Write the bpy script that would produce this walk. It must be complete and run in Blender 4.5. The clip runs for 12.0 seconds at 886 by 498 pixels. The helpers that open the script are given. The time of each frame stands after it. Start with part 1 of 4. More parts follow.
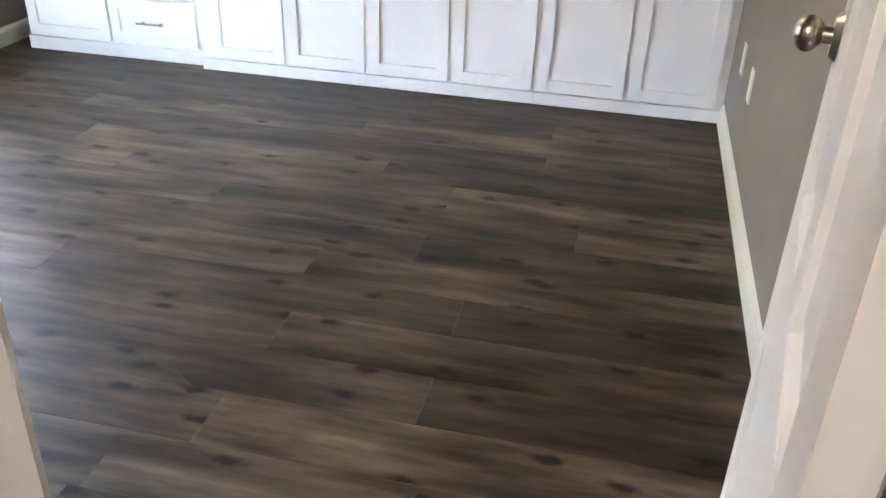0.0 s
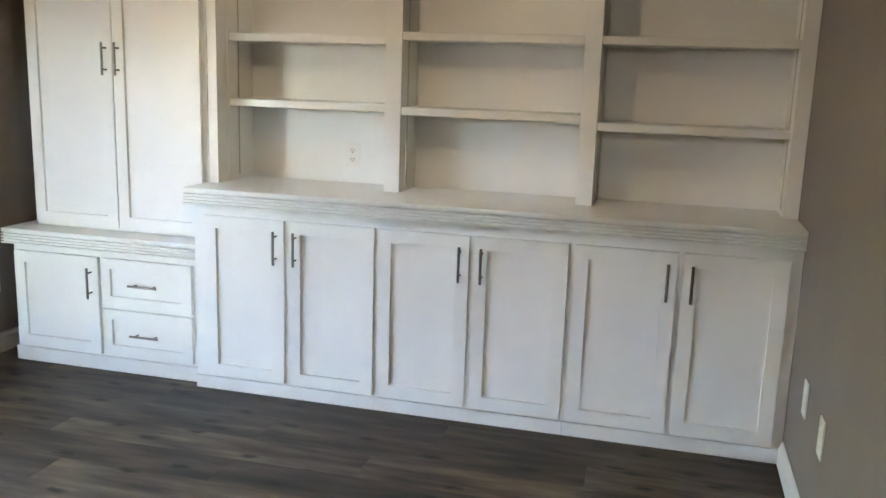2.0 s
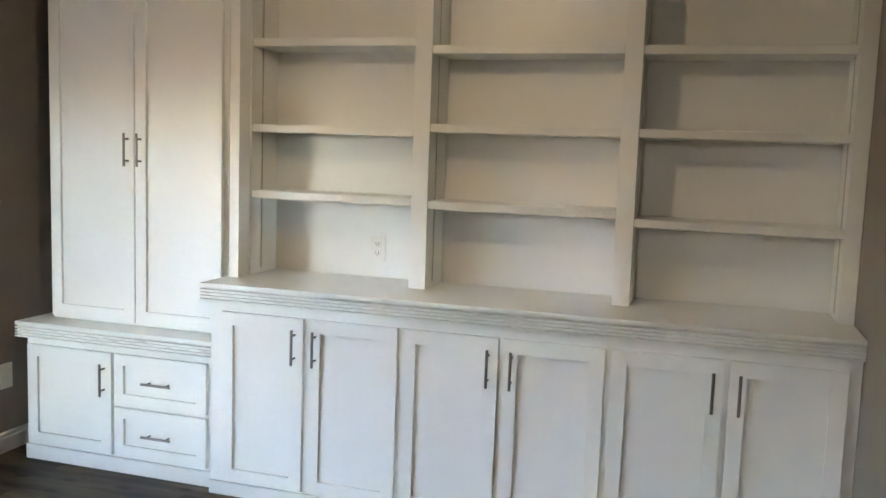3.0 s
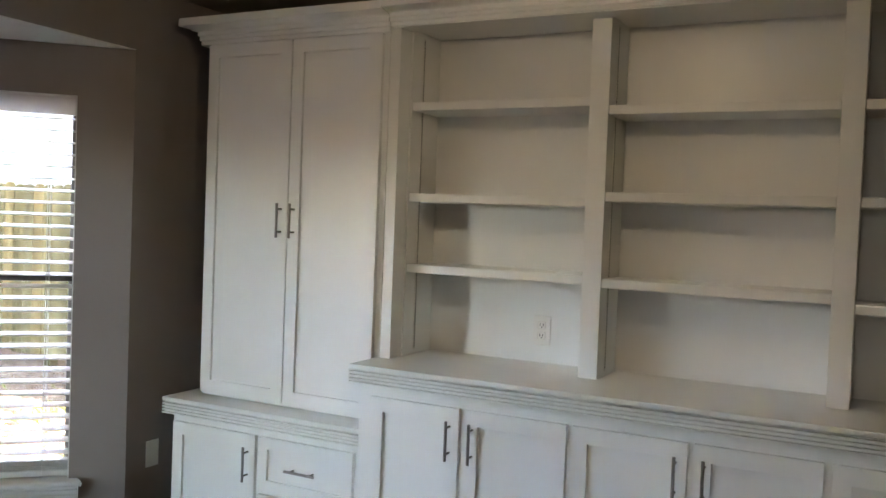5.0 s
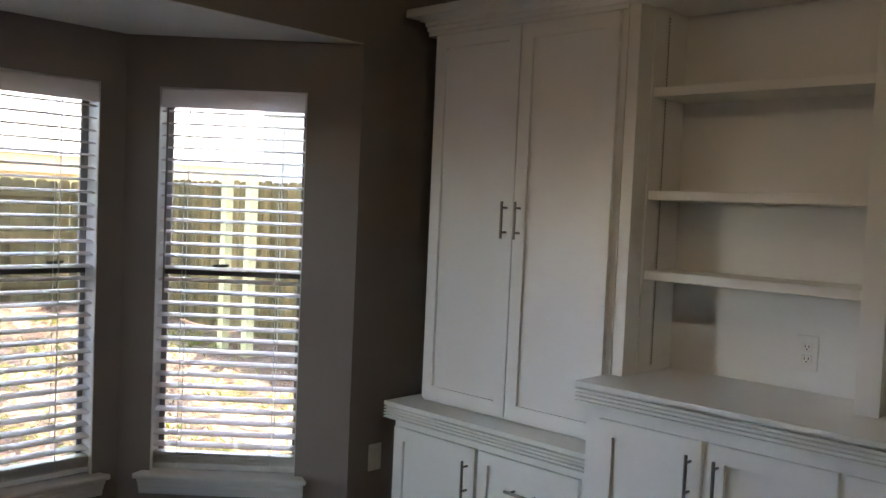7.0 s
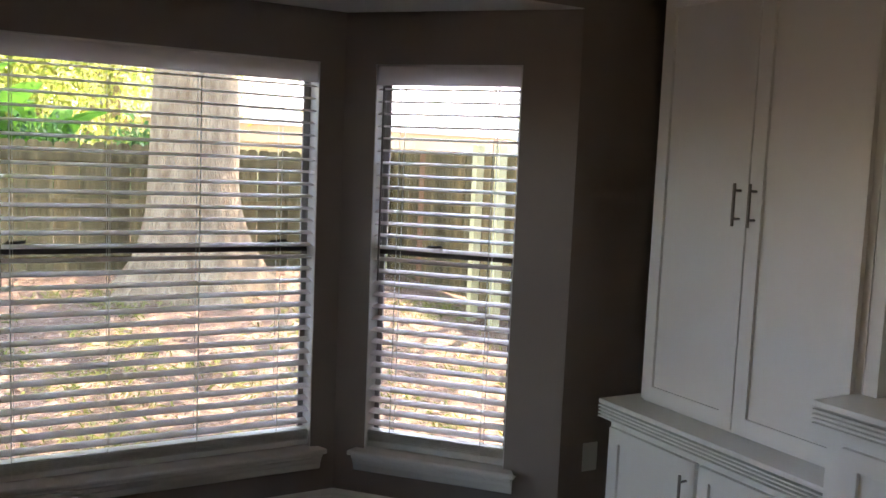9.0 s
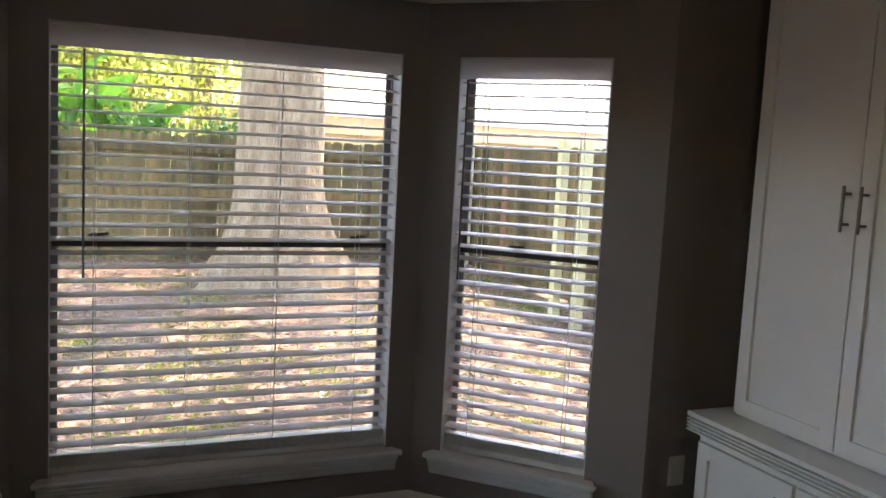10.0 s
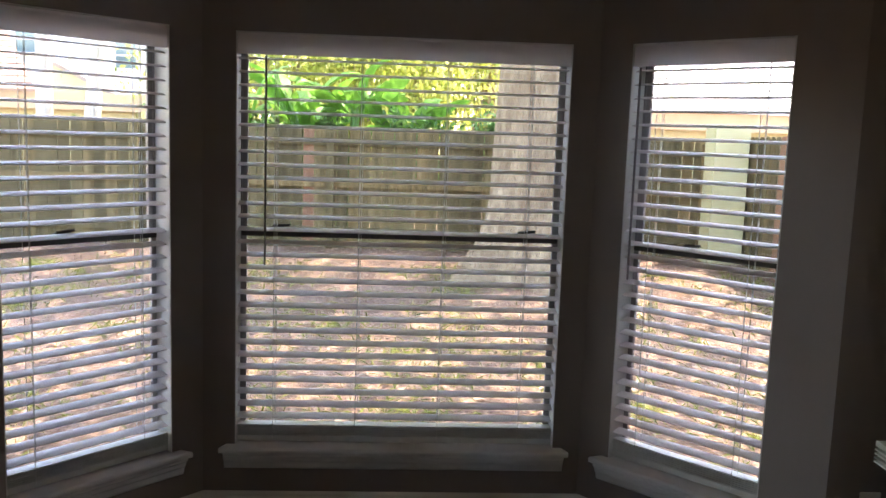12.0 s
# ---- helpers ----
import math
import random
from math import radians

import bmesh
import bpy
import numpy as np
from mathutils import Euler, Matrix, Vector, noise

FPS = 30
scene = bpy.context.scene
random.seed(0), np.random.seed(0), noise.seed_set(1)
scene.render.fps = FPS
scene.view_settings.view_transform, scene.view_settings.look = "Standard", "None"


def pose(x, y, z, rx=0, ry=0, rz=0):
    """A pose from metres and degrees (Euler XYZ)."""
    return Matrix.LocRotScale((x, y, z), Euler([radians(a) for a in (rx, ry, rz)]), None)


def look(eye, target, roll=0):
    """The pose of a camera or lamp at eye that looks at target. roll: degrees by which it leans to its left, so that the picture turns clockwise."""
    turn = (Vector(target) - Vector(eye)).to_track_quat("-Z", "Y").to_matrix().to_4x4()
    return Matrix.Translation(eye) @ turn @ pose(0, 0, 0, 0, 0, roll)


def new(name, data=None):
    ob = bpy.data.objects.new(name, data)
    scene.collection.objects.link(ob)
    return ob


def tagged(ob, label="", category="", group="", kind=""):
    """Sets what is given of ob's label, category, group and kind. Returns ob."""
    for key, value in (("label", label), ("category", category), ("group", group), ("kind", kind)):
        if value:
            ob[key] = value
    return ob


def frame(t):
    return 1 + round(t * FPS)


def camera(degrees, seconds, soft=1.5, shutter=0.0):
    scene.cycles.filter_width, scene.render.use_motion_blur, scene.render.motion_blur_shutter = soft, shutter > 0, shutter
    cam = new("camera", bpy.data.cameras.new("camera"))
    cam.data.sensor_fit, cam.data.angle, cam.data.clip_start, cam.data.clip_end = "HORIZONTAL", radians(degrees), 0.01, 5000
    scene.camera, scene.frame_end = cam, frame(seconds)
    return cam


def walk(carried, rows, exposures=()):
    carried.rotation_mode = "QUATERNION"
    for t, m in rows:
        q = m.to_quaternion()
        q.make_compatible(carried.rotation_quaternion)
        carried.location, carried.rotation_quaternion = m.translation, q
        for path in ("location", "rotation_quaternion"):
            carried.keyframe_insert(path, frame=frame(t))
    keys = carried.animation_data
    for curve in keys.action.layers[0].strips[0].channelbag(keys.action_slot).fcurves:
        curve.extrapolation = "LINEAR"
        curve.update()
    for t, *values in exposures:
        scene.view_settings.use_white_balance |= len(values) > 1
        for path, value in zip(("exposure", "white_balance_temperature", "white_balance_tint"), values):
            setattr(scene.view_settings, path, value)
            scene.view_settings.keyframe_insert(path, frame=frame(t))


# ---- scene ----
cam = camera(54.3, 12.0)
PATH = [
    (0, (2.073, -3.851, 1.354), (1.713, -2.141, 0.381), 2.1),
    (0.5, (2.06, -3.732, 1.328), (1.663, -1.945, 0.523), 2.2),
    (1, (2.031, -3.584, 1.373), (1.603, -1.745, 0.714), 1.9),
    (1.5, (2.018, -3.455, 1.391), (1.558, -1.577, 0.879), 2.0),
    (2, (2.005, -3.336, 1.424), (1.514, -1.438, 1.03), 1.9),
    (2.5, (1.978, -3.242, 1.449), (1.458, -1.333, 1.157), 2.0),
    (3, (1.974, -3.136, 1.479), (1.395, -1.234, 1.26), 2.0),
    (5, (1.777, -2.811, 1.476), (0.871, -1.03, 1.409), 2.2),
    (5.5, (1.723, -2.752, 1.479), (0.711, -1.028, 1.414), 2.3),
    (6, (1.67, -2.703, 1.488), (0.556, -1.043, 1.414), 2.4),
    (6.5, (1.67, -2.583, 1.486), (0.418, -1.025, 1.403), 2.3),
    (7, (1.646, -2.512, 1.485), (0.282, -1.053, 1.39), 2.5),
    (7.5, (1.62, -2.454, 1.498), (0.153, -1.1, 1.379), 2.5),
    (9.5, (1.547, -2.12, 1.55), (-0.241, -1.249, 1.341), 2.7),
    (10, (1.484, -2.113, 1.556), (-0.337, -1.317, 1.336), 3.0),
    (10.5, (1.522, -1.964, 1.608), (-0.355, -1.321, 1.356), 2.3),
    (11, (1.543, -1.755, 1.612), (-0.391, -1.321, 1.347), 2.1),
    (11.5, (1.561, -1.633, 1.578), (-0.405, -1.374, 1.323), 2.0),
    (12, (1.566, -1.565, 1.577), (-0.413, -1.443, 1.315), 2.0),
]
EXPO = [(0, 7.05, 7150, 17), (1.0, 6.2, 7200, 14), (1.5, 6.1, 7200, 13), (2.0, 6.4, 7200, 13), (2.5, 6.5, 7200, 12), (3.2, 6.35, 7200, 12), (5.0, 5.7, 7200, 13), (6.5, 4.95, 7350, 16), (7.7, 4.65, 7450, 17), (9.5, 4.35, 7450, 20), (12.0, 4.25, 7400, 20)]
walk(cam, [(t, look(eye, target, roll)) for t, eye, target, roll in PATH], EXPO)

# ---- world, sun, ceiling lamp and hall fill ----
SUN_EL, SUN_ROT = radians(62), radians(-35)
world = bpy.data.worlds.new("world")
scene.world = world
world.use_nodes = True
wn, wl = world.node_tree.nodes, world.node_tree.links
sky = wn.new("ShaderNodeTexSky")
sky.sky_type, sky.sun_disc, sky.sun_elevation, sky.sun_rotation = "NISHITA", False, SUN_EL, SUN_ROT
wl.new(sky.outputs[0], wn["Background"].inputs[0])
wn["Background"].inputs[1].default_value = 0.15

sun_data = bpy.data.lights.new("sun", "SUN")
sun_data.energy, sun_data.angle, sun_data.color = 2.0, radians(0.5), (1.0, 0.95, 0.86)
sun = new("sun", sun_data)
sx, sy = math.sin(SUN_ROT) * math.cos(SUN_EL), math.cos(SUN_ROT) * math.cos(SUN_EL)
sun.matrix_world = look((sx * 30, sy * 30, math.sin(SUN_EL) * 30), (0, 0, 0))

lamp_data = bpy.data.lights.new("ceiling_lamp", "POINT")
lamp_data.energy, lamp_data.color, lamp_data.shadow_soft_size = 0.12, (1.0, 0.78, 0.52), 0.06
new("ceiling_lamp", lamp_data).location = (0.85, -1.24, 2.24)
# added fill from the hall, no fixture there: lifts door leaf and low cabinets
hall_data = bpy.data.lights.new("hall_fill", "POINT")
hall_data.energy, hall_data.color, hall_data.shadow_soft_size = 0.6, (1.0, 0.95, 0.89), 0.2
new("hall_fill", hall_data).location = (1.5, -4.8, 2.2)

# ---- materials ----
def material(name, color, rough=0.5, metal=0.0, spec=0.5):
    m = bpy.data.materials.new(name)
    m.use_nodes = True
    b = m.node_tree.nodes["Principled BSDF"]
    b.inputs["Base Color"].default_value = (*color, 1)
    b.inputs["Roughness"].default_value, b.inputs["Metallic"].default_value = rough, metal
    b.inputs["Specular IOR Level"].default_value = spec
    return m, m.node_tree.nodes, m.node_tree.links, b


def noise_node(n, l, vec, scale, detail=4.0, rough=0.55):
    t = n.new("ShaderNodeTexNoise")
    t.inputs["Scale"].default_value, t.inputs["Detail"].default_value, t.inputs["Roughness"].default_value = scale, detail, rough
    if vec is not None:
        l.new(vec, t.inputs["Vector"])
    return t.outputs["Fac"]


def ramp_node(n, l, fac, stops):
    r = n.new("ShaderNodeValToRGB")
    while len(r.color_ramp.elements) < len(stops):
        r.color_ramp.elements.new(0.5)
    for e, (p, c) in zip(r.color_ramp.elements, stops):
        e.position = p
        e.color = (*c, 1) if len(c) == 3 else c
    l.new(fac, r.inputs[0])
    return r.outputs[0]


def bump_node(n, l, b, height, strength, distance=0.002):
    u = n.new("ShaderNodeBump")
    u.inputs["Strength"].default_value, u.inputs["Distance"].default_value = strength, distance
    l.new(height, u.inputs["Height"])
    l.new(u.outputs[0], b.inputs["Normal"])


def mix_node(n, l, fac, a, c, mode="MIX"):
    x = n.new("ShaderNodeMix")
    x.data_type, x.blend_type = "RGBA", mode
    for socket, v in ((x.inputs[0], fac), (x.inputs[6], a), (x.inputs[7], c)):
        if isinstance(v, (int, float)):
            socket.default_value = v
        elif isinstance(v, tuple):
            socket.default_value = (*v, 1)
        else:
            l.new(v, socket)
    return x.outputs[2]


def mapped(n, l, scale=(1, 1, 1), which="Object"):
    c, m = n.new("ShaderNodeTexCoord"), n.new("ShaderNodeMapping")
    m.inputs["Scale"].default_value = scale
    l.new(c.outputs[which], m.inputs[0])
    return m.outputs[0]


def world_pos(n, l, scale=(1, 1, 1)):
    g, m = n.new("ShaderNodeNewGeometry"), n.new("ShaderNodeMapping")
    m.inputs["Scale"].default_value = scale
    l.new(g.outputs["Position"], m.inputs[0])
    return m.outputs[0]


def mottled(name, a, c, rough, scale=6.0, grain=180.0, bump=0.1, dist=0.001, spec=0.5, stretch=(1, 1, 1)):
    """Two tones at two scales, with a fine relief."""
    m, n, l, b = material(name, a, rough, 0, spec)
    v = world_pos(n, l, stretch)
    broad = noise_node(n, l, v, scale, 5)
    l.new(ramp_node(n, l, broad, [(0.3, a), (0.7, c)]), b.inputs["Base Color"])
    bump_node(n, l, b, noise_node(n, l, v, grain, 2), bump, dist)
    r = n.new("ShaderNodeMapRange")
    r.inputs[3].default_value, r.inputs[4].default_value = max(rough - 0.06, 0.02), min(rough + 0.08, 1)
    l.new(noise_node(n, l, v, scale * 3, 3), r.inputs[0])
    l.new(r.outputs[0], b.inputs["Roughness"])
    return m


WALL = mottled("greige_wall_paint", (0.25, 0.22, 0.205), (0.27, 0.24, 0.225), 0.62, 1.5, 240, 0.35, 0.0008, 0.3)
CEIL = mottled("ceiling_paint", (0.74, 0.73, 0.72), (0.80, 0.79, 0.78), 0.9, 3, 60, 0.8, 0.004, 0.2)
# ceiling paint darkened for the unseen main ceiling, so less light bounces down
CEILM = mottled("low_bounce_ceiling", (0.38, 0.35, 0.32), (0.42, 0.39, 0.36), 0.9, 3, 60, 0.8, 0.004, 0.2)
WHITE = mottled("white_cabinet_paint", (0.80, 0.815, 0.805), (0.84, 0.85, 0.84), 0.32, 2.5, 90, 0.12, 0.0006)
TRIM = mottled("white_trim_paint", (0.74, 0.74, 0.73), (0.79, 0.79, 0.78), 0.35, 3, 90, 0.1, 0.0006)
DOORW = mottled("white_door_paint", (0.72, 0.715, 0.70), (0.77, 0.765, 0.75), 0.4, 3, 120, 0.15, 0.0006)
PLATE, _n, _l, _b = material("white_plastic", (0.80, 0.80, 0.78), 0.3)
SLOT, _n, _l, _b = material("dark_slot", (0.03, 0.03, 0.03), 0.6)
NICKEL, _n, _l, _b = material("brushed_nickel", (0.42, 0.40, 0.37), 0.28, 1.0)
PULL, _n, _l, _b = material("dark_nickel", (0.26, 0.245, 0.23), 0.3, 1.0)
# slat white greyed down: the shade on the room side of the stack
STACK_SHADE = mottled("shaded_slat", (0.58, 0.59, 0.57), (0.66, 0.67, 0.65), 0.4, 8, 200, 0.05, 0.0005)
STEEL, _n, _l, _b = material("zinc_strip", (0.70, 0.71, 0.68), 0.45, 0.2)
SASH = mottled("bronze_sash_paint", (0.30, 0.285, 0.29), (0.36, 0.345, 0.35), 0.4, 5, 200, 0.05, 0.0005)
RAILD, _n, _l, _b = material("dark_rail_paint", (0.075, 0.072, 0.072), 0.4)
SLAT, _n, _l, _b = material("blind_slat", (0.90, 0.88, 0.885), 0.38)
_t, _x = _n.new("ShaderNodeBsdfTranslucent"), _n.new("ShaderNodeMixShader")
_t.inputs[0].default_value, _x.inputs[0].default_value = (0.92, 0.88, 0.89, 1), 0.38
_l.new(_b.outputs[0], _x.inputs[1])
_l.new(_t.outputs[0], _x.inputs[2])
_l.new(_x.outputs[0], _n["Material Output"].inputs[0])
CORD, _n, _l, _b = material("blind_cord", (0.70, 0.70, 0.68), 0.8)
WAND, _n, _l, _b = material("clear_wand", (0.25, 0.24, 0.24), 0.2)


def glass_mat():
    m, n, l, b = material("window_glass", (1, 1, 1), 0.0)
    g, tr, mx, fr = n.new("ShaderNodeBsdfGlossy"), n.new("ShaderNodeBsdfTransparent"), n.new("ShaderNodeMixShader"), n.new("ShaderNodeFresnel")
    g.inputs["Roughness"].default_value = 0.02
    tr.inputs[0].default_value = (0.96, 0.95, 0.92, 1)
    l.new(fr.outputs[0], mx.inputs[0])
    l.new(tr.outputs[0], mx.inputs[1])
    l.new(g.outputs[0], mx.inputs[2])
    l.new(mx.outputs[0], n["Material Output"].inputs[0])
    return m


GLASS = glass_mat()


def shade_glass():
    m, n, l, b = material("lit_frosted_glass", (0.9, 0.85, 0.75), 0.4)
    b.inputs["Emission Color"].default_value = (1.0, 0.78, 0.52, 1)
    b.inputs["Emission Strength"].default_value = 0.3
    return m


SHADE = shade_glass()


def plank_mat():
    m, n, l, b = material("grey_brown_plank", (0.1, 0.08, 0.06), 0.42, 0, 0.22)
    info = n.new("ShaderNodeObjectInfo")
    pos = n.new("ShaderNodeNewGeometry")
    off = n.new("ShaderNodeCombineXYZ")
    mul = n.new("ShaderNodeMath")
    mul.operation = "MULTIPLY"
    mul.inputs[1].default_value = 57.0
    l.new(info.outputs["Random"], mul.inputs[0])
    l.new(mul.outputs[0], off.inputs[0])
    l.new(mul.outputs[0], off.inputs[1])
    add = n.new("ShaderNodeVectorMath")
    add.operation = "ADD"
    l.new(pos.outputs["Position"], add.inputs[0])
    l.new(off.outputs[0], add.inputs[1])

    def stretched(s):
        q = n.new("ShaderNodeMapping")
        q.inputs["Scale"].default_value = s
        l.new(add.outputs[0], q.inputs[0])
        return q.outputs[0]
    cloud = noise_node(n, l, stretched((1.9, 10.0, 1)), 1.2, 5, 0.55)
    fig = noise_node(n, l, stretched((2.5, 26.0, 1)), 1.3, 5, 0.6)
    grain = noise_node(n, l, stretched((9.0, 150.0, 1)), 1.6, 4, 0.65)
    tone = ramp_node(n, l, cloud, [(0.32, (0.022, 0.016, 0.010)), (0.43, (0.056, 0.042, 0.028)), (0.55, (0.100, 0.077, 0.053)), (0.70, (0.165, 0.131, 0.094))])
    tone = mix_node(n, l, 0.5, tone, ramp_node(n, l, fig, [(0.32, (0.52, 0.50, 0.48)), (0.6, (1.0, 1.0, 1.0))]), "MULTIPLY")
    tone = mix_node(n, l, 0.3, tone, ramp_node(n, l, grain, [(0.3, (0.62, 0.61, 0.60)), (0.7, (1.08, 1.08, 1.08))]), "MULTIPLY")
    each = ramp_node(n, l, info.outputs["Random"], [(0.0, (0.58, 0.57, 0.57)), (0.5, (0.92, 0.91, 0.90)), (1.0, (1.38, 1.36, 1.33))])
    tone = mix_node(n, l, 1.0, tone, each, "MULTIPLY")
    # knots: a small dark heart in a longer smoky streak, in some of the cells only, their outline broken by noise
    wob = n.new("ShaderNodeVectorMath")
    wob.operation = "MULTIPLY_ADD"
    warp = n.new("ShaderNodeTexNoise")
    warp.inputs["Scale"].default_value = 26.0
    warp.inputs["Detail"].default_value = 3.0
    l.new(add.outputs[0], warp.inputs["Vector"])
    l.new(warp.outputs["Color"], wob.inputs[0])
    wob.inputs[1].default_value = (0.16, 0.22, 0.0)
    for (sx_, sy_), hard, share, stops in (((3.4, 8.0), 0.95, 0.55, [(0.0, (0.03, 0.025, 0.02)), (0.07, (0.10, 0.08, 0.07)), (0.12, (0.62, 0.60, 0.58)), (0.19, (1, 1, 1))]),
                                           ((0.95, 7.5), 0.85, 0.40, [(0.0, (0.16, 0.13, 0.11)), (0.13, (0.38, 0.35, 0.32)), (0.36, (1, 1, 1))])):
        knots = n.new("ShaderNodeTexVoronoi")
        knots.voronoi_dimensions = "2D"
        knots.inputs["Scale"].default_value = 1.0
        if hard > 0.87:
            l.new(stretched((sx_, sy_, 1)), wob.inputs[2])
            l.new(wob.outputs[0], knots.inputs["Vector"])
        else:
            l.new(stretched((sx_, sy_, 1)), knots.inputs["Vector"])
        some = n.new("ShaderNodeSeparateColor")
        l.new(knots.outputs["Color"], some.inputs[0])
        gate = n.new("ShaderNodeMath")
        gate.operation = "LESS_THAN"
        gate.inputs[1].default_value = share
        l.new(some.outputs[0], gate.inputs[0])
        amount = n.new("ShaderNodeMath")
        amount.operation = "MULTIPLY"
        amount.inputs[1].default_value = hard
        l.new(gate.outputs[0], amount.inputs[0])
        tone = mix_node(n, l, 0.0, tone, ramp_node(n, l, knots.outputs["Distance"], stops), "MULTIPLY")
        mixer = tone.node
        l.new(amount.outputs[0], mixer.inputs[0])
    l.new(tone, b.inputs["Base Color"])
    bump_node(n, l, b, grain, 0.18, 0.001)
    r = n.new("ShaderNodeMapRange")
    r.inputs[3].default_value, r.inputs[4].default_value = 0.36, 0.52
    l.new(cloud, r.inputs[0])
    l.new(r.outputs[0], b.inputs["Roughness"])
    return m


PLANK = plank_mat()
SUBFLOOR, _n, _l, _b = material("dark_joint", (0.02, 0.017, 0.015), 0.9)


def picket_mat(name, dark, mid, light):
    m, n, l, b = material(name, mid, 0.85, 0, 0.2)
    info = n.new("ShaderNodeObjectInfo")
    v = world_pos(n, l, (9, 9, 0.9))
    c = ramp_node(n, l, noise_node(n, l, v, 1.4, 5, 0.65), [(0.3, dark), (0.55, mid), (0.75, light)])
    e = ramp_node(n, l, info.outputs["Random"], [(0.0, (0.6, 0.6, 0.58)), (0.6, (1, 1, 0.96)), (1.0, (1.25, 1.12, 1.0))])
    l.new(mix_node(n, l, 1.0, c, e, "MULTIPLY"), b.inputs["Base Color"])
    bump_node(n, l, b, noise_node(n, l, world_pos(n, l, (60, 60, 4)), 1.5, 4), 0.5, 0.004)
    return m


PICKET = picket_mat("mossy_weathered_pine", (0.050, 0.040, 0.018), (0.13, 0.105, 0.055), (0.23, 0.19, 0.11))
REDWOOD = picket_mat("reddish_pine", (0.16, 0.085, 0.05), (0.24, 0.13, 0.085), (0.3, 0.18, 0.12))
BARK = mottled("grey_bark", (0.14, 0.095, 0.058), (0.33, 0.26, 0.175), 0.9, 5, 22, 1.0, 0.03, 0.2, (2.2, 2.2, 0.7))
GROUND = mottled("leaf_litter_soil", (0.12, 0.080, 0.057), (0.23, 0.155, 0.115), 0.95, 1.6, 30, 1.0, 0.03, 0.1)
CREAM = mottled("cream_paint", (0.44, 0.41, 0.22), (0.52, 0.49, 0.29), 0.6, 2, 40, 0.2)
TANF = mottled("tan_fascia_paint", (0.40, 0.29, 0.17), (0.46, 0.34, 0.21), 0.6, 1, 40, 0.2)
SIDING = mottled("white_siding", (0.62, 0.61, 0.61), (0.68, 0.67, 0.67), 0.6, 1, 40, 0.2)
ROOFG = mottled("pale_shingles", (0.36, 0.34, 0.325), (0.48, 0.46, 0.445), 0.9, 3, 30, 0.8, 0.02, 0.2, (1, 1, 3))
ROOFR = mottled("rusty_shingles", (0.26, 0.17, 0.135), (0.36, 0.25, 0.20), 0.9, 3, 30, 0.8, 0.02, 0.2, (1, 1, 3))
DARKW, _n, _l, _b = material("far_window_glass", (0.10, 0.16, 0.18), 0.1)
PALEBARK = mottled("pale_bark", (0.36, 0.33, 0.29), (0.50, 0.46, 0.41), 0.9, 6, 40, 0.6, 0.01)


def leaf_mat(name, stops, trans=0.4):
    m, n, l, b = material(name, stops[0][1], 0.55, 0, 0.4)
    g = n.new("ShaderNodeNewGeometry")
    col = ramp_node(n, l, g.outputs["Random Per Island"], stops)
    l.new(col, b.inputs["Base Color"])
    t, mx = n.new("ShaderNodeBsdfTranslucent"), n.new("ShaderNodeMixShader")
    l.new(col, t.inputs[0])
    mx.inputs[0].default_value = trans
    l.new(b.outputs[0], mx.inputs[1])
    l.new(t.outputs[0], mx.inputs[2])
    l.new(mx.outputs[0], n["Material Output"].inputs[0])
    return m


BANANA = leaf_mat("banana_leaf", [(0.0, (0.03, 0.10, 0.015)), (0.5, (0.09, 0.24, 0.03)), (1.0, (0.22, 0.42, 0.07))], 0.4)
SHRUB = leaf_mat("shrub_leaf", [(0.0, (0.02, 0.07, 0.02)), (0.6, (0.06, 0.15, 0.04)), (1.0, (0.13, 0.24, 0.06))], 0.3)
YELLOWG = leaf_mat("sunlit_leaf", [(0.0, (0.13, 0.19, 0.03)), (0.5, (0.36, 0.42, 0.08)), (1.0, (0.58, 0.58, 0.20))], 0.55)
LITTER = leaf_mat("dry_leaf", [(0.0, (0.12, 0.07, 0.048)), (0.5, (0.21, 0.135, 0.095)), (0.9, (0.30, 0.21, 0.15)), (1.0, (0.48, 0.38, 0.28))], 0.05)
GRASS = leaf_mat("grass_blade", [(0.0, (0.10, 0.13, 0.03)), (0.5, (0.19, 0.22, 0.045)), (1.0, (0.30, 0.30, 0.08))], 0.35)

# ---- mesh helpers ----
def box(bm, x0, y0, z0, x1, y1, z1, bevel=0.0):
    vs = bmesh.ops.create_cube(bm, size=1.0)["verts"]
    for v in vs:
        v.co = Vector((x0 if v.co.x < 0 else x1, y0 if v.co.y < 0 else y1, z0 if v.co.z < 0 else z1))
    if bevel:
        edges = list({e for v in vs for e in v.link_edges})
        bmesh.ops.bevel(bm, geom=edges, offset=bevel, segments=2, affect="EDGES", profile=0.6)


